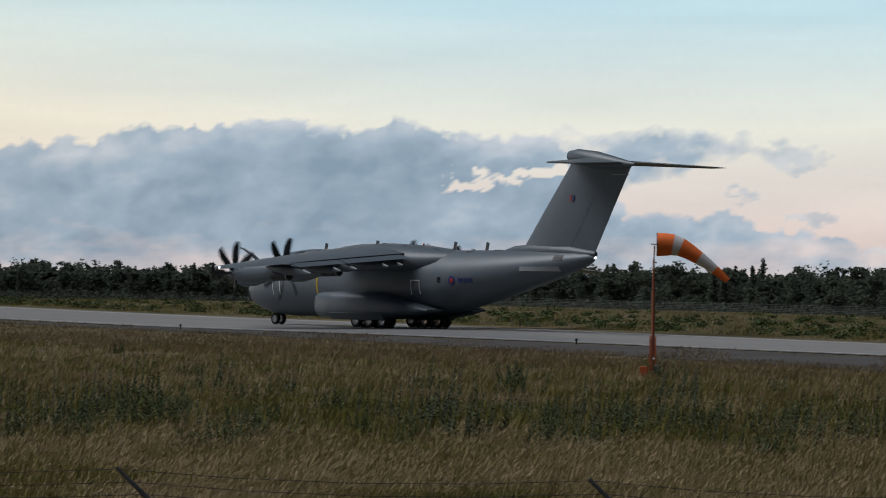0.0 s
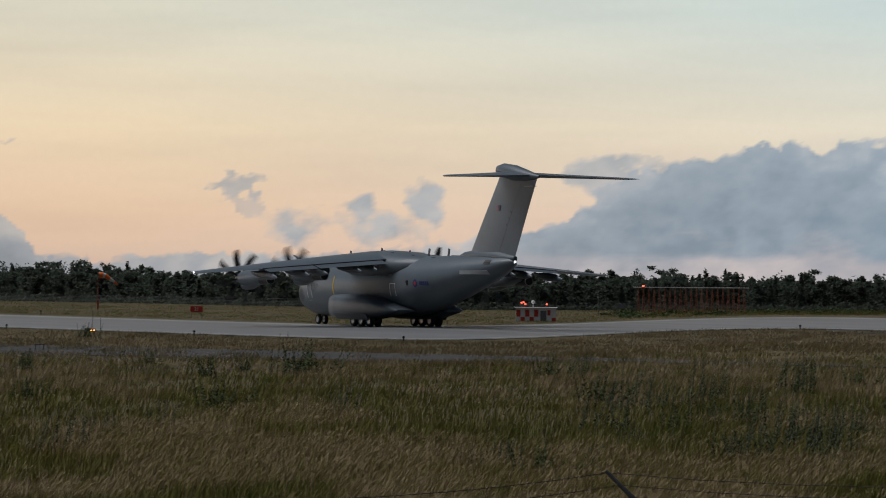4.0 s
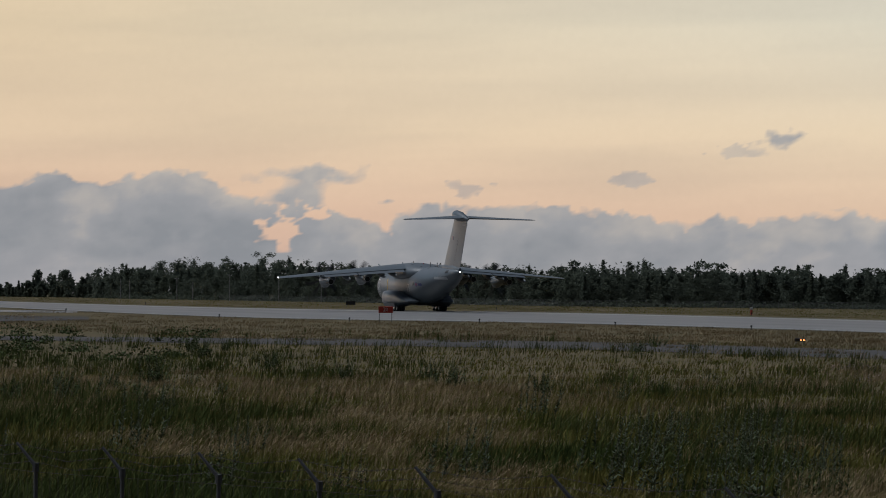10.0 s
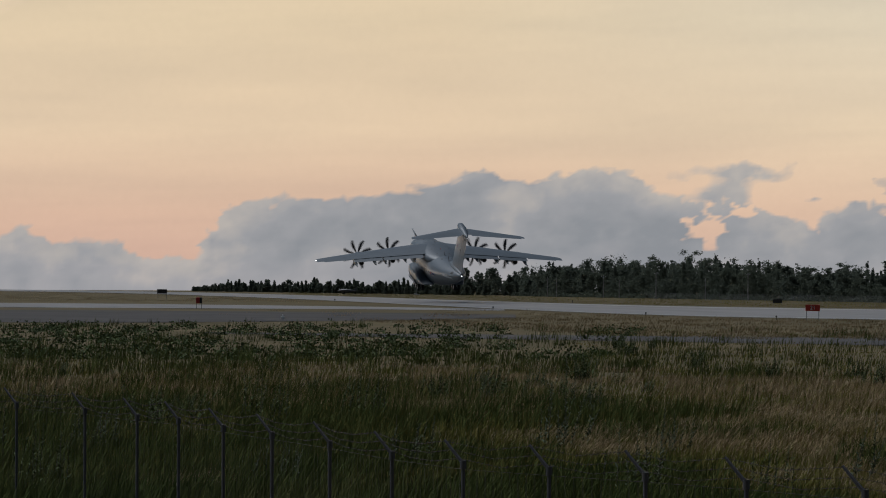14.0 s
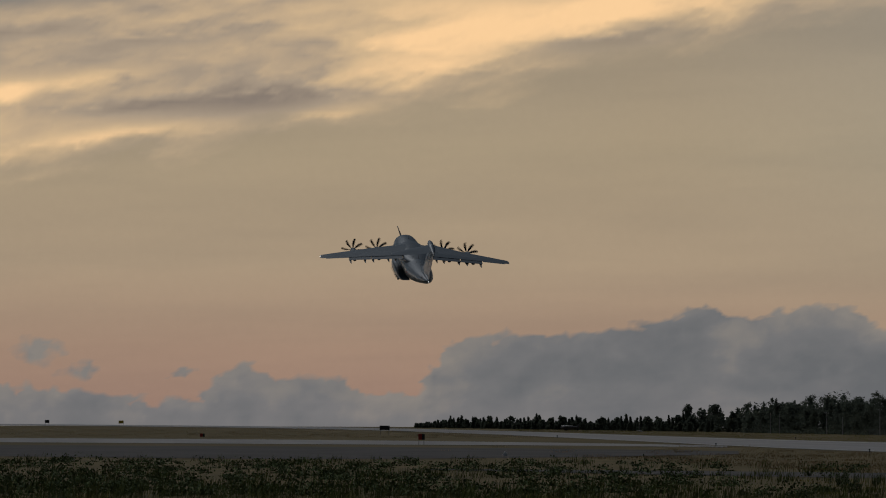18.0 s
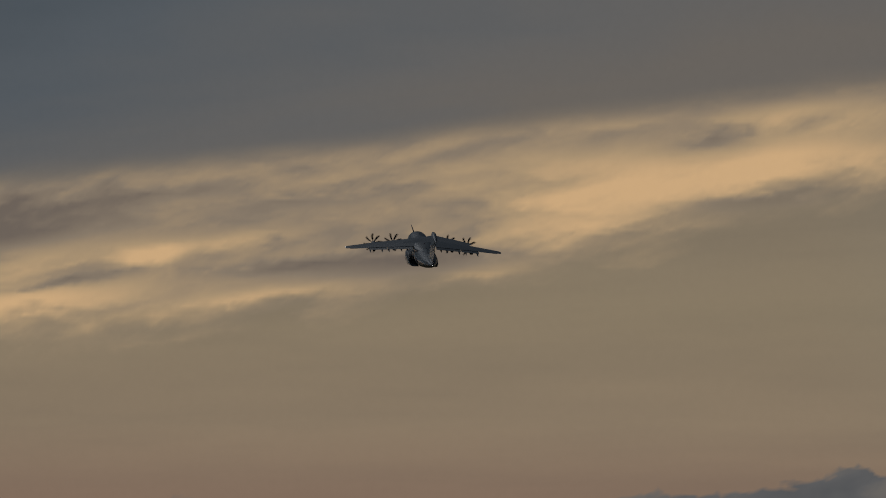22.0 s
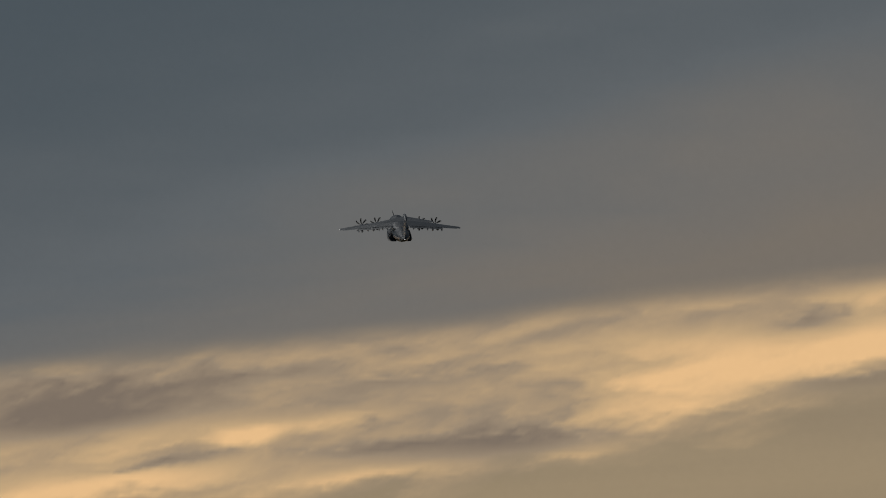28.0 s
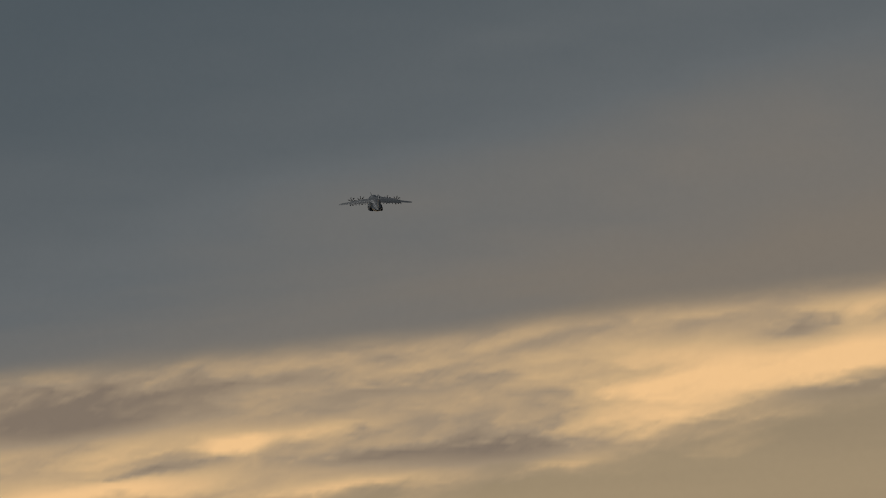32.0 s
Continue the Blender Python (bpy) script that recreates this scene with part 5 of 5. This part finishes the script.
def sign(u, v, w, h, leg, panel, label, words="", name="airfield_sign", second=None):
    ob = thing(name, polar_pose(u, v), label, "sign")
    bm = B()
    box(bm, (w, 0.12, h), (0, 0, leg + h / 2), (0, 0, 0), 0.02)
    body = part("panel", bm, panel, ob)
    for x in (-0.42 * w, 0.42 * w):
        bm = B()
        tube(bm, (x, 0, -0.05), (x, 0, leg + 0.02), 0.035, n=8)
        part("leg", bm, STEEL, ob)
    if second:
        bm = B()
        box(bm, (w * 0.42, 0.03, h), (w * 0.32, -0.08, leg + h / 2), (0, 0, 0), 0.005)
        part("black_field", bm, second, body)
    if words:
        t = part("writing", text_mesh(words, h * 0.85), WHITE, body, "white number on the panel")
        t.matrix_basis = pose(0, -0.075, leg + h / 2, 90, 0, 0)
    return ob


def build_signs():
    sign(334, 91, 1.30, 0.62, 0.62, SIGNRED, "red runway sign with white numerals on thin legs", "21", "runway_sign")
    sign(-1206, 86, 1.62, 0.72, 1.05, SIGNRED, "red runway sign with white numerals on two legs", "21", "runway_sign")
    sign(-1268, 58, 1.55, 0.62, 0.25, SIGNBLACK, "small plain black sign seen from behind", name="black_sign")
    sign(-2355, 52, 1.85, 0.80, 1.0, SIGNBLACK, "black distance sign on two legs by the runway", name="black_sign")
    sign(-2290, 69, 0.86, 0.82, 0.75, REDPAINT, "faded red sign with a black field on legs", name="taxiway_sign", second=SIGNBLACK)
    sign(-2950, 37.8, 1.15, 0.75, 0.85, SIGNBLACK, "small black sign standing on the skyline", name="black_sign")
    sign(-2820, 37.8, 1.25, 0.75, 0.75, YELLOW, "small yellow sign standing on the skyline", name="yellow_sign")
    sign(-2677, 57, 0.80, 0.55, 0.15, REDPAINT, "small red and black taxiway sign in the grass", name="taxiway_sign", second=SIGNBLACK)


def build_low_table():
    sign(58, 150, 0.62, 0.07, 0.36, STEEL, "low grey metal stand on thin legs by the track", name="metal_stand")


def build_windsock(u, v, s, name, label):
    ob = thing(name, polar_pose(u, v), label, "windsock")
    bm = B()
    for x in (-0.13, 0.13):
        box(bm, (0.07, 0.16, 2.0 * s), (x * s, 0, 1.0 * s), (0, 0, 0), 0.01)
    for z in (0.5, 1.2, 1.85):
        box(bm, (0.26 * s, 0.05, 0.06), (0, 0, z * s))
    part("mast_foot", bm, ORANGE, ob)
    bm = B()
    tube(bm, (0, 0, 0.3 * s), (0, 0, 4.2 * s), 0.085 * s, 0.08 * s, 12)
    part("mast", bm, RUST, ob, "orange painted steel mast")
    bm = B()
    tube(bm, (0, 0, 4.2 * s), (0, 0, 5.75 * s), 0.062 * s, 0.05 * s, 12)
    part("mast_top", bm, RUST, ob)
    bm = B()
    tube(bm, (0, 0, 5.7 * s), (0.03, 0, 6.45 * s), 0.035 * s, n=8)
    tube(bm, (-0.14 * s, 0, 6.50 * s), (0.2 * s, 0, 6.5 * s), 0.025 * s, n=8)
    for k in range(20):
        a, b = 2 * math.pi * k / 20, 2 * math.pi * (k + 1) / 20
        tube(bm, (0.14 * s, 0.57 * s * math.cos(a), 6.5 * s + 0.57 * s * math.sin(a)), (0.14 * s, 0.57 * s * math.cos(b), 6.5 * s + 0.57 * s * math.sin(b)), 0.022 * s, n=5)
    part("swivel_ring", bm, STEEL, ob)
    if s > 0.9:
        bm = B()
        box(bm, (0.40, 0.30, 0.52), (-0.42, 0, 0.26), (0, 0, 0), 0.02)
        part("base_box", bm, ORANGE, ob)
        bm = B()
        box(bm, (0.34, 0.22, 0.34), (0.22, -0.16, 0.42), (0, 0, 0), 0.02)
        part("junction_box", bm, STEEL, ob, "grey metal junction box")
        bm = B()
        bmesh.ops.create_uvsphere(bm, u_segments=10, v_segments=6, radius=0.06, matrix=pose(0.06, -0.14, 0.92))
        part("floodlight", bm, WHITE, ob)
    # the sock: five bands along a drooping line
    path = [(0.14, 0.0, 0.57), (0.55, 0.0, 0.555), (0.92, -0.03, 0.52), (1.30, -0.14, 0.455), (1.72, -0.35, 0.39), (2.20, -0.64, 0.33), (2.62, -0.93, 0.27), (2.98, -1.20, 0.225), (3.34, -1.50, 0.185), (3.60, -1.75, 0.15)]
    rings = []
    for k, (x, z, r) in enumerate(path):
        a = path[max(0, k - 1)]
        b = path[min(len(path) - 1, k + 1)]
        d = Vector((b[0] - a[0], 0, b[1] - a[1])).normalized()
        n1, n2 = Vector((0, 1, 0)), d.cross(Vector((0, 1, 0)))
        rings.append([Vector((x, 0, z)) * s + (n1 * math.cos(q) + n2 * math.sin(q)) * r * s * (1 + 0.03 * math.sin(3 * q + k)) for q in [2 * math.pi * j / 20 for j in range(20)]])
    sock = new("sock")
    sock.parent = ob
    sock.matrix_basis = pose(0, 0, 6.5 * s)
    sock["label"] = "orange and white striped fabric sock, filled by wind"
    for i, (a, b) in enumerate(((0, 2), (2, 3), (3, 5), (5, 7), (7, 9))):
        part("sock_band", loft("sock_band", rings[a:b + 1], caps=(b == 9)), SOCK_WHITE if i % 2 else SOCK_ORANGE, sock)
    SOCKS.append(sock)
    return ob


SOCKS = []


def build_papi():
    ob = thing("approach_light_unit", polar_pose(-474, 124), "low black approach light unit with two amber lamps lit", "light unit", "row of approach light units")
    bm = B()
    box(bm, (0.82, 0.62, 0.22), (0, 0, 0.42), (0, 0, 0), 0.03)
    part("housing", bm, SIGNBLACK, ob)
    bm = B()
    box(bm, (0.40, 0.5, 0.05), (-0.2, 0, 0.555), (0, 0, 0), 0.01)
    part("lid", bm, STEEL, ob)
    for x in (-0.3, 0.3):
        bm = B()
        tube(bm, (x, 0, -0.05), (x, 0, 0.32), 0.03, n=8)
        part("leg", bm, STEEL, ob)
    for x in (0.06, 0.29):
        bm = B()
        tube(bm, (x, -0.31, 0.42), (x, -0.36, 0.42), 0.055, n=14)
        part("lamp", bm, LAMP_AMBER, ob, "amber glowing lamp")
    for u, v in ((-262, 124), (-55, 124), (147, 123)):
        copy_thing(ob, polar_pose(u, v))
    for u, v, h in ((151, 116, 1.75), (165, 133, 1.65)):
        pole = thing("slim_pole", polar_pose(u, v), "slim pale metal pole standing in the grass", "pole", "slim poles by the lights")
        bm = B()
        tube(bm, (0, 0, -0.05), (0, 0, h), 0.025, 0.02, 8)
        part("shaft", bm, STEEL, pole)
    # runway edge lights
    first = thing("runway_edge_light", polar_pose(-1500, 79), "small dark runway edge light on a stub", "runway light", "runway edge lights")
    bm = B()
    tube(bm, (0, 0, 0), (0, 0, 0.30), 0.06, 0.05, 8)
    part("stub", bm, SIGNBLACK, first)
    bm = B()
    bmesh.ops.create_uvsphere(bm, u_segments=10, v_segments=6, radius=0.11, matrix=pose(0, 0, 0.36))
    part("lens", bm, GLASS, first)
    for u in (-2050, -1770, -1270, -1040, -800, -560, -300, 0, 330, 700, 1400, 2000, 2700):
        copy_thing(first, polar_pose(u, at_table(RUNWAY_NEAR, u) * 1.03))
    for u in (-1630, -1010, -560, 60, 640, 1900, 2600):
        copy_thing(first, polar_pose(u, at_table(RUNWAY_FAR, u) * 0.975))


def build_hut():
    ob = thing("equipment_hut", polar_pose(934, 93), "red and white chequered airfield equipment hut with red lamps", "hut")
    w, d, h = 4.15, 2.6, 1.35
    bm = B()
    box(bm, (w, d, h), (0, 0, h / 2), (0, 0, 0), 0.02)
    body = part("wall", bm, WHITE, ob)
    squares = [(-w / 2 + 0.25 + 0.46 * i, 0.44, 0.24 if j else 0.85, 0.42 if j else 0.72) for i in range(5) for j in range(2) if (i + j) % 2 == 0]
    for x, a, z, c in squares + [(w / 2 - 0.75, 0.30, 0.9, 0.55), (w / 2 - 0.25, 0.42, 0.2, 0.36)]:
        bm = B()
        box(bm, (a, 0.02, c), (x, -d / 2 - 0.012, z))
        part("red_square", bm, SIGNRED, body, "red painted square on the wall")
    bm = B()
    box(bm, (0.62, 0.05, 1.05), (0.75, -d / 2 - 0.02, 0.56), (0, 0, 0), 0.01)
    part("door", bm, STEEL, body, "pale grey door")
    bm = B()
    box(bm, (w + 0.25, d + 0.3, 0.10), (0, 0, h + 0.05), (0, 0, 0), 0.02)
    part("roof", bm, SOCK_WHITE, ob)
    for x, z in ((-1.5, 0.55), (-1.3, 0.62), (-1.1, 0.42), (1.1, 0.42)):
        bm = B()
        tube(bm, (x, 0, h + 0.08), (x, 0, h + z - 0.08), 0.03, n=6)
        post = part("lamp_post", bm, STEEL, ob)
        bm = B()
        bmesh.ops.create_uvsphere(bm, u_segments=12, v_segments=8, radius=0.085, matrix=pose(x, 0, h + z))
        part("lamp", bm, LAMP_RED, post, "red glowing obstruction lamp")
    for x, z in ((-1.6, 1.5), (-1.15, 1.2)):
        bm = B()
        tube(bm, (x, 0.3, h), (x, 0.3, h + z), 0.025, n=6)
        part("aerial", bm, STEEL, ob)
    bm = B()
    bmesh.ops.create_uvsphere(bm, u_segments=14, v_segments=8, radius=0.2, matrix=pose(-0.3, 0, h + 0.62))
    tube(bm, (-0.3, 0, h), (-0.3, 0, h + 0.5), 0.04, n=6)
    part("dome_aerial", bm, WHITE, ob)
    cab = thing("steel_cabinet", polar_pose(1084, 80), "grey steel cabinet raised on two posts", "cabinet")
    bm = B()
    box(bm, (1.2, 0.6, 0.62), (0, 0, 1.0), (0, 0, 0), 0.03)
    part("box", bm, STEEL, cab)
    for x in (-0.45, 0.45):
        bm = B()
        tube(bm, (x, 0, -0.05), (x, 0, 0.72), 0.06, n=8)
        part("post", bm, STEEL, cab)
    for u, v, h in ((1044, 82, 2.9), (965, 84, 1.0)):
        pole = thing("utility_pole", polar_pose(u, v), "weathered grey pole by the airfield fence", "pole")
        bm = B()
        tube(bm, (0, 0, -0.1), (0, 0, h), 0.07, 0.05, 8)
        part("shaft", bm, WOOD, pole)
    mark = thing("marker_post", polar_pose(-560, 70), "short red marker post with a white top", "marker")
    bm = B()
    tube(bm, (0, 0, -0.05), (0, 0, 0.7), 0.16, 0.14, 10)
    part("red_post", bm, SIGNRED, mark)
    bm = B()
    box(bm, (0.42, 0.3, 0.34), (0, 0, 0.86), (0, 0, 0), 0.03)
    part("white_head", bm, WHITE, mark)
    can = thing("white_marker_box", polar_pose(-2142, 88), "small white marker box in the grass", "marker")
    bm = B()
    box(bm, (0.42, 0.36, 0.36), (0, 0, 0.2), (0, 0, 0), 0.05)
    part("body", bm, WHITE, can)
    bm = B()
    tube(bm, (0, 0, 0.38), (0, 0, 0.55), 0.1, 0.07, 10)
    part("knob", bm, WHITE, can)


def build_array():
    """Localizer array: a long beam on a row of lattice trestles."""
    ob = thing("antenna_array", polar_pose(1208, 77), "faded orange lattice antenna array with a long top beam", "antenna")
    n, gap, h = 21, 0.66, 3.2
    half = (n - 1) * gap / 2
    bm = B()
    box(bm, (2 * half + 1.2, 0.12, 0.11), (0, 0, h), (0, 0, 0), 0.02)
    part("top_beam", bm, SOCK_WHITE, ob, "pale pink top beam")
    bm = B()
    for sx in (-0.20, 0.20):
        tube(bm, (sx, -0.3, 0), (0, 0, h), 0.035, n=5)
        tube(bm, (sx, 0.9, 0), (0, 0, h), 0.035, n=5)
    for k in range(5):
        z0, z1 = h * k / 5.5, h * (k + 1) / 5.5
        a, b = 0.2 * (1 - z0 / h), 0.2 * (1 - z1 / h)
        tube(bm, (-a, -0.3 * (1 - z0 / h), z0), (b, -0.3 * (1 - z1 / h), z1), 0.022, n=4)
        tube(bm, (a, 0.9 * (1 - z0 / h), z0), (-b, 0.9 * (1 - z1 / h), z1), 0.022, n=4)
    first = part("trestle", bm, RUST, ob)
    for i in range(n):
        t = first if i == 0 else new("trestle", first.data)
        t.parent = ob
        t.matrix_basis = pose(-half + i * gap, 0, 0)
    for x in (-half + 0.6,):
        bm = B()
        bmesh.ops.create_uvsphere(bm, u_segments=12, v_segments=8, radius=0.13, matrix=pose(x, 0, h + 0.15))
        part("obstruction_lamp", bm, LAMP_RED, ob, "red glowing obstruction lamp")


def build_poles():
    for u, h in ((-1674, 4.2), (-1658, 4.0), (-1575, 4.6), (-1547, 3.6), (-1482, 5.3), (-1395, 4.2), (-1320, 5.2), (2120, 2.3)):
        r = at_table(WOOD_RANGE, u) - 12
        ob = thing("utility_pole", polar_pose(u, EYE * F / r), "weathered wooden utility pole before the woods", "pole", "utility poles")
        bm = B()
        tube(bm, (0, 0, -0.1), (0, 0, h), 0.10, 0.07, 8)
        part("shaft", bm, POLE, ob)
        if h > 4.5:
            bm = B()
            box(bm, (0.9, 0.08, 0.09), (0, -0.1, h - 0.35), (0, 0, 0), 0.01)
            part("crossarm", bm, POLE, ob)
            for x in (-0.35, 0.35):
                bm = B()
                tube(bm, (x, -0.1, h - 0.31), (x, -0.1, h - 0.14), 0.05, 0.03, 8)
                part("insulator", bm, WHITE, ob)
    # mast with a white foot and a parked light aeroplane far off by the trees
    mast = thing("antenna_mast", polar_pose(-1905, 44), "slim pale antenna mast on a white foot", "mast")
    bm = B()
    tube(bm, (0, 0, 0), (0, 0, 2.9), 0.06, 0.04, 8)
    part("shaft", bm, STEEL, mast)
    bm = B()
    box(bm, (1.3, 0.5, 0.22), (0, 0, 0.2), (0, 8, 0), 0.06)
    part("foot", bm, WHITE, mast)
    ob = thing("light_aeroplane", polar_pose(-2028, 42.5, 0.3), "small grey parked light aeroplane by the trees", "aeroplane")
    part("fuselage", loft("fuselage", [oval(x, 0, 0.75, r * 0.8, r, 12) for x, r in ((-2.2, 0.05), (-1.6, 0.28), (-0.6, 0.42), (0.4, 0.36), (2.2, 0.08))]), STEEL, ob)
    bm = B()
    box(bm, (0.9, 6.0, 0.09), (-0.6, 0, 1.1), (0, 0, 0), 0.03)
    part("wing", bm, WHITE, ob)
    bm = B()
    box(bm, (0.5, 0.05, 0.7), (2.0, 0, 1.1), (0, 20, 0), 0.01)
    part("fin", bm, STEEL, ob)
    for y, x in ((0.6, -0.9), (-0.6, -0.9), (0, 1.9)):
        bm = B()
        tube(bm, (x, y - 0.05, 0.2), (x, y + 0.05, 0.2), 0.2, n=12)
        tube(bm, (x, y, 0.2), (x, y * 0.5, 0.6), 0.03, n=6)
        part("wheel", bm, RUBBER, ob)


# ---- fences ----
FENCE = [(-3060, 216), (-2900, 222), (-2740, 229), (-2610, 236), (-2490, 246), (-2398, 257), (-2325, 263), (-2246, 276), (-2160, 288), (-2058, 303), (-1948, 322), (-1822, 338), (-1670, 348), (-1500, 358), (-1322, 370), (-1113, 386), (-871, 400), (-560, 424), (-205, 448), (400, 475), (1120, 412), (1953, 424), (2790, 436), (3600, 450)]
ELBOW = 2.5


def build_fence():
    ob = thing("perimeter_fence", None, "galvanised perimeter fence with barbed wire on angled arms", "fence")
    foot = []
    for u, v in FENCE:
        r = (EYE - ELBOW) * F / v
        foot.append(Vector((r * math.sin(u / F), r * math.cos(u / F), 0)))
    tips = []
    for k, p in enumerate(foot):
        arm = Vector((-0.32, 0.10, 0.36)) if k < 19 else Vector((-0.42, 0.12, 0.42))
        bm = B()
        tube(bm, p - Vector((0, 0, 0.1)), p + Vector((0, 0, ELBOW)), 0.032, n=8)
        post = part("post", bm, POSTSTEEL, ob)
        bm = B()
        e = p + Vector((0, 0, ELBOW - 0.03))
        q = e + arm
        tube(bm, e, q, 0.034, 0.022, 6)
        tube(bm, e - Vector((0, 0, 0.08)), e + Vector((0, 0, 0.05)), 0.05, n=8)
        part("barb_arm", bm, POSTSTEEL, post)
        tips.append((e, q))
    rng = random.Random(4)
    for s in (0.22, 0.58, 0.95):
        bm = B()
        for (e0, q0), (e1, q1) in zip(tips[:-1], tips[1:]):
            a, b = e0.lerp(q0, s), e1.lerp(q1, s)
            n = max(2, int((b - a).length / 1.2))
            line = [a.lerp(b, i / n) - Vector((0, 0, 0.10 * 4 * (i / n) * (1 - i / n))) for i in range(n + 1)]
            for c, d in zip(line[:-1], line[1:]):
                tube(bm, c, d, 0.004 if c.x > 2 else 0.003, n=4)
                m = int((d - c).length / 0.14)
                for j in range(m):
                    x = c.lerp(d, (j + rng.random()) / m)
                    tube(bm, x + Vector((0.012, 0, 0.02)), x - Vector((0.012, 0, 0.02)), 0.005, n=3)
        part("barbed_wire", bm, WIRE, ob, "thin rusty barbed wire")
    # mesh of the fence: upright and slanting wires
    verts, faces = [], []
    for a, b in zip(foot[:-1], foot[1:]):
        d = b - a
        n = int(d.length / 0.11)
        side = d.normalized() * 0.0022
        for i in range(n):
            p = a + d * (i / n)
            k = len(verts)
            sl = d.normalized() * 0.05 * (1 if i % 2 else -1)
            z1 = Vector((0, 0, ELBOW - 0.1))
            verts += [p - side, p + side, p + side + sl + z1, p - side + sl + z1]
            faces.append((k, k + 1, k + 2, k + 3))
    part("wire_mesh", mesh_of("wire_mesh", verts, faces), WIRE, ob)
    for a, b in zip(foot[:-1], foot[1:]):
        bm = B()
        tube(bm, a + Vector((0, 0, ELBOW - 0.12)), b + Vector((0, 0, ELBOW - 0.12)), 0.003, n=4)
        part("tension_wire", bm, WIRE, ob)
    # the far fence before the woods
    far = thing("far_fence", None, "grey chain-link fence along the edge of the woods", "fence")
    us = np.arange(-1500, 3700, 26.0)
    line = []
    for u in us:
        r = at_table(WOOD_RANGE, u) - 9
        line.append(Vector((r * math.sin(u / F), r * math.cos(u / F), 0)))
    bm = B()
    tube(bm, (0, 0, -0.1), (0, 0, 1.15), 0.035, n=6)
    first = part("post", bm, STEEL, far)
    for k, p in enumerate(line):
        t = first if k == 0 else new("post", first.data)
        t.parent = far
        t.matrix_basis = Matrix.Translation(p)
    verts, faces = [], []
    for a, b in zip(line[:-1], line[1:]):
        for z in (0.1, 0.3, 0.5, 0.7, 0.9, 1.1):
            k = len(verts)
            up = Vector((0, 0, z))
            t = Vector((0, 0, 0.012))
            verts += [a + up - t, b + up - t, b + up + t, a + up + t]
            faces.append((k, k + 1, k + 2, k + 3))
    tagged(part("fence_wire", mesh_of("fence_wire", verts, faces), STEEL, far), kind="stuff")


# ---- the place ----
build_ground()
build_runway()
build_sky()
build_woods()
aircraft = build_aircraft()
build_windsock(2835, 197, 1.0, "windsock", "orange and white windsock on an orange mast in the meadow")
build_windsock(160, 79, 0.66, "windsock", "small orange and white windsock beyond the runway")
build_signs()
build_low_table()
build_papi()
build_hut()
build_array()
build_poles()
build_fence()
build_meadow()
build_weeds()
motions()
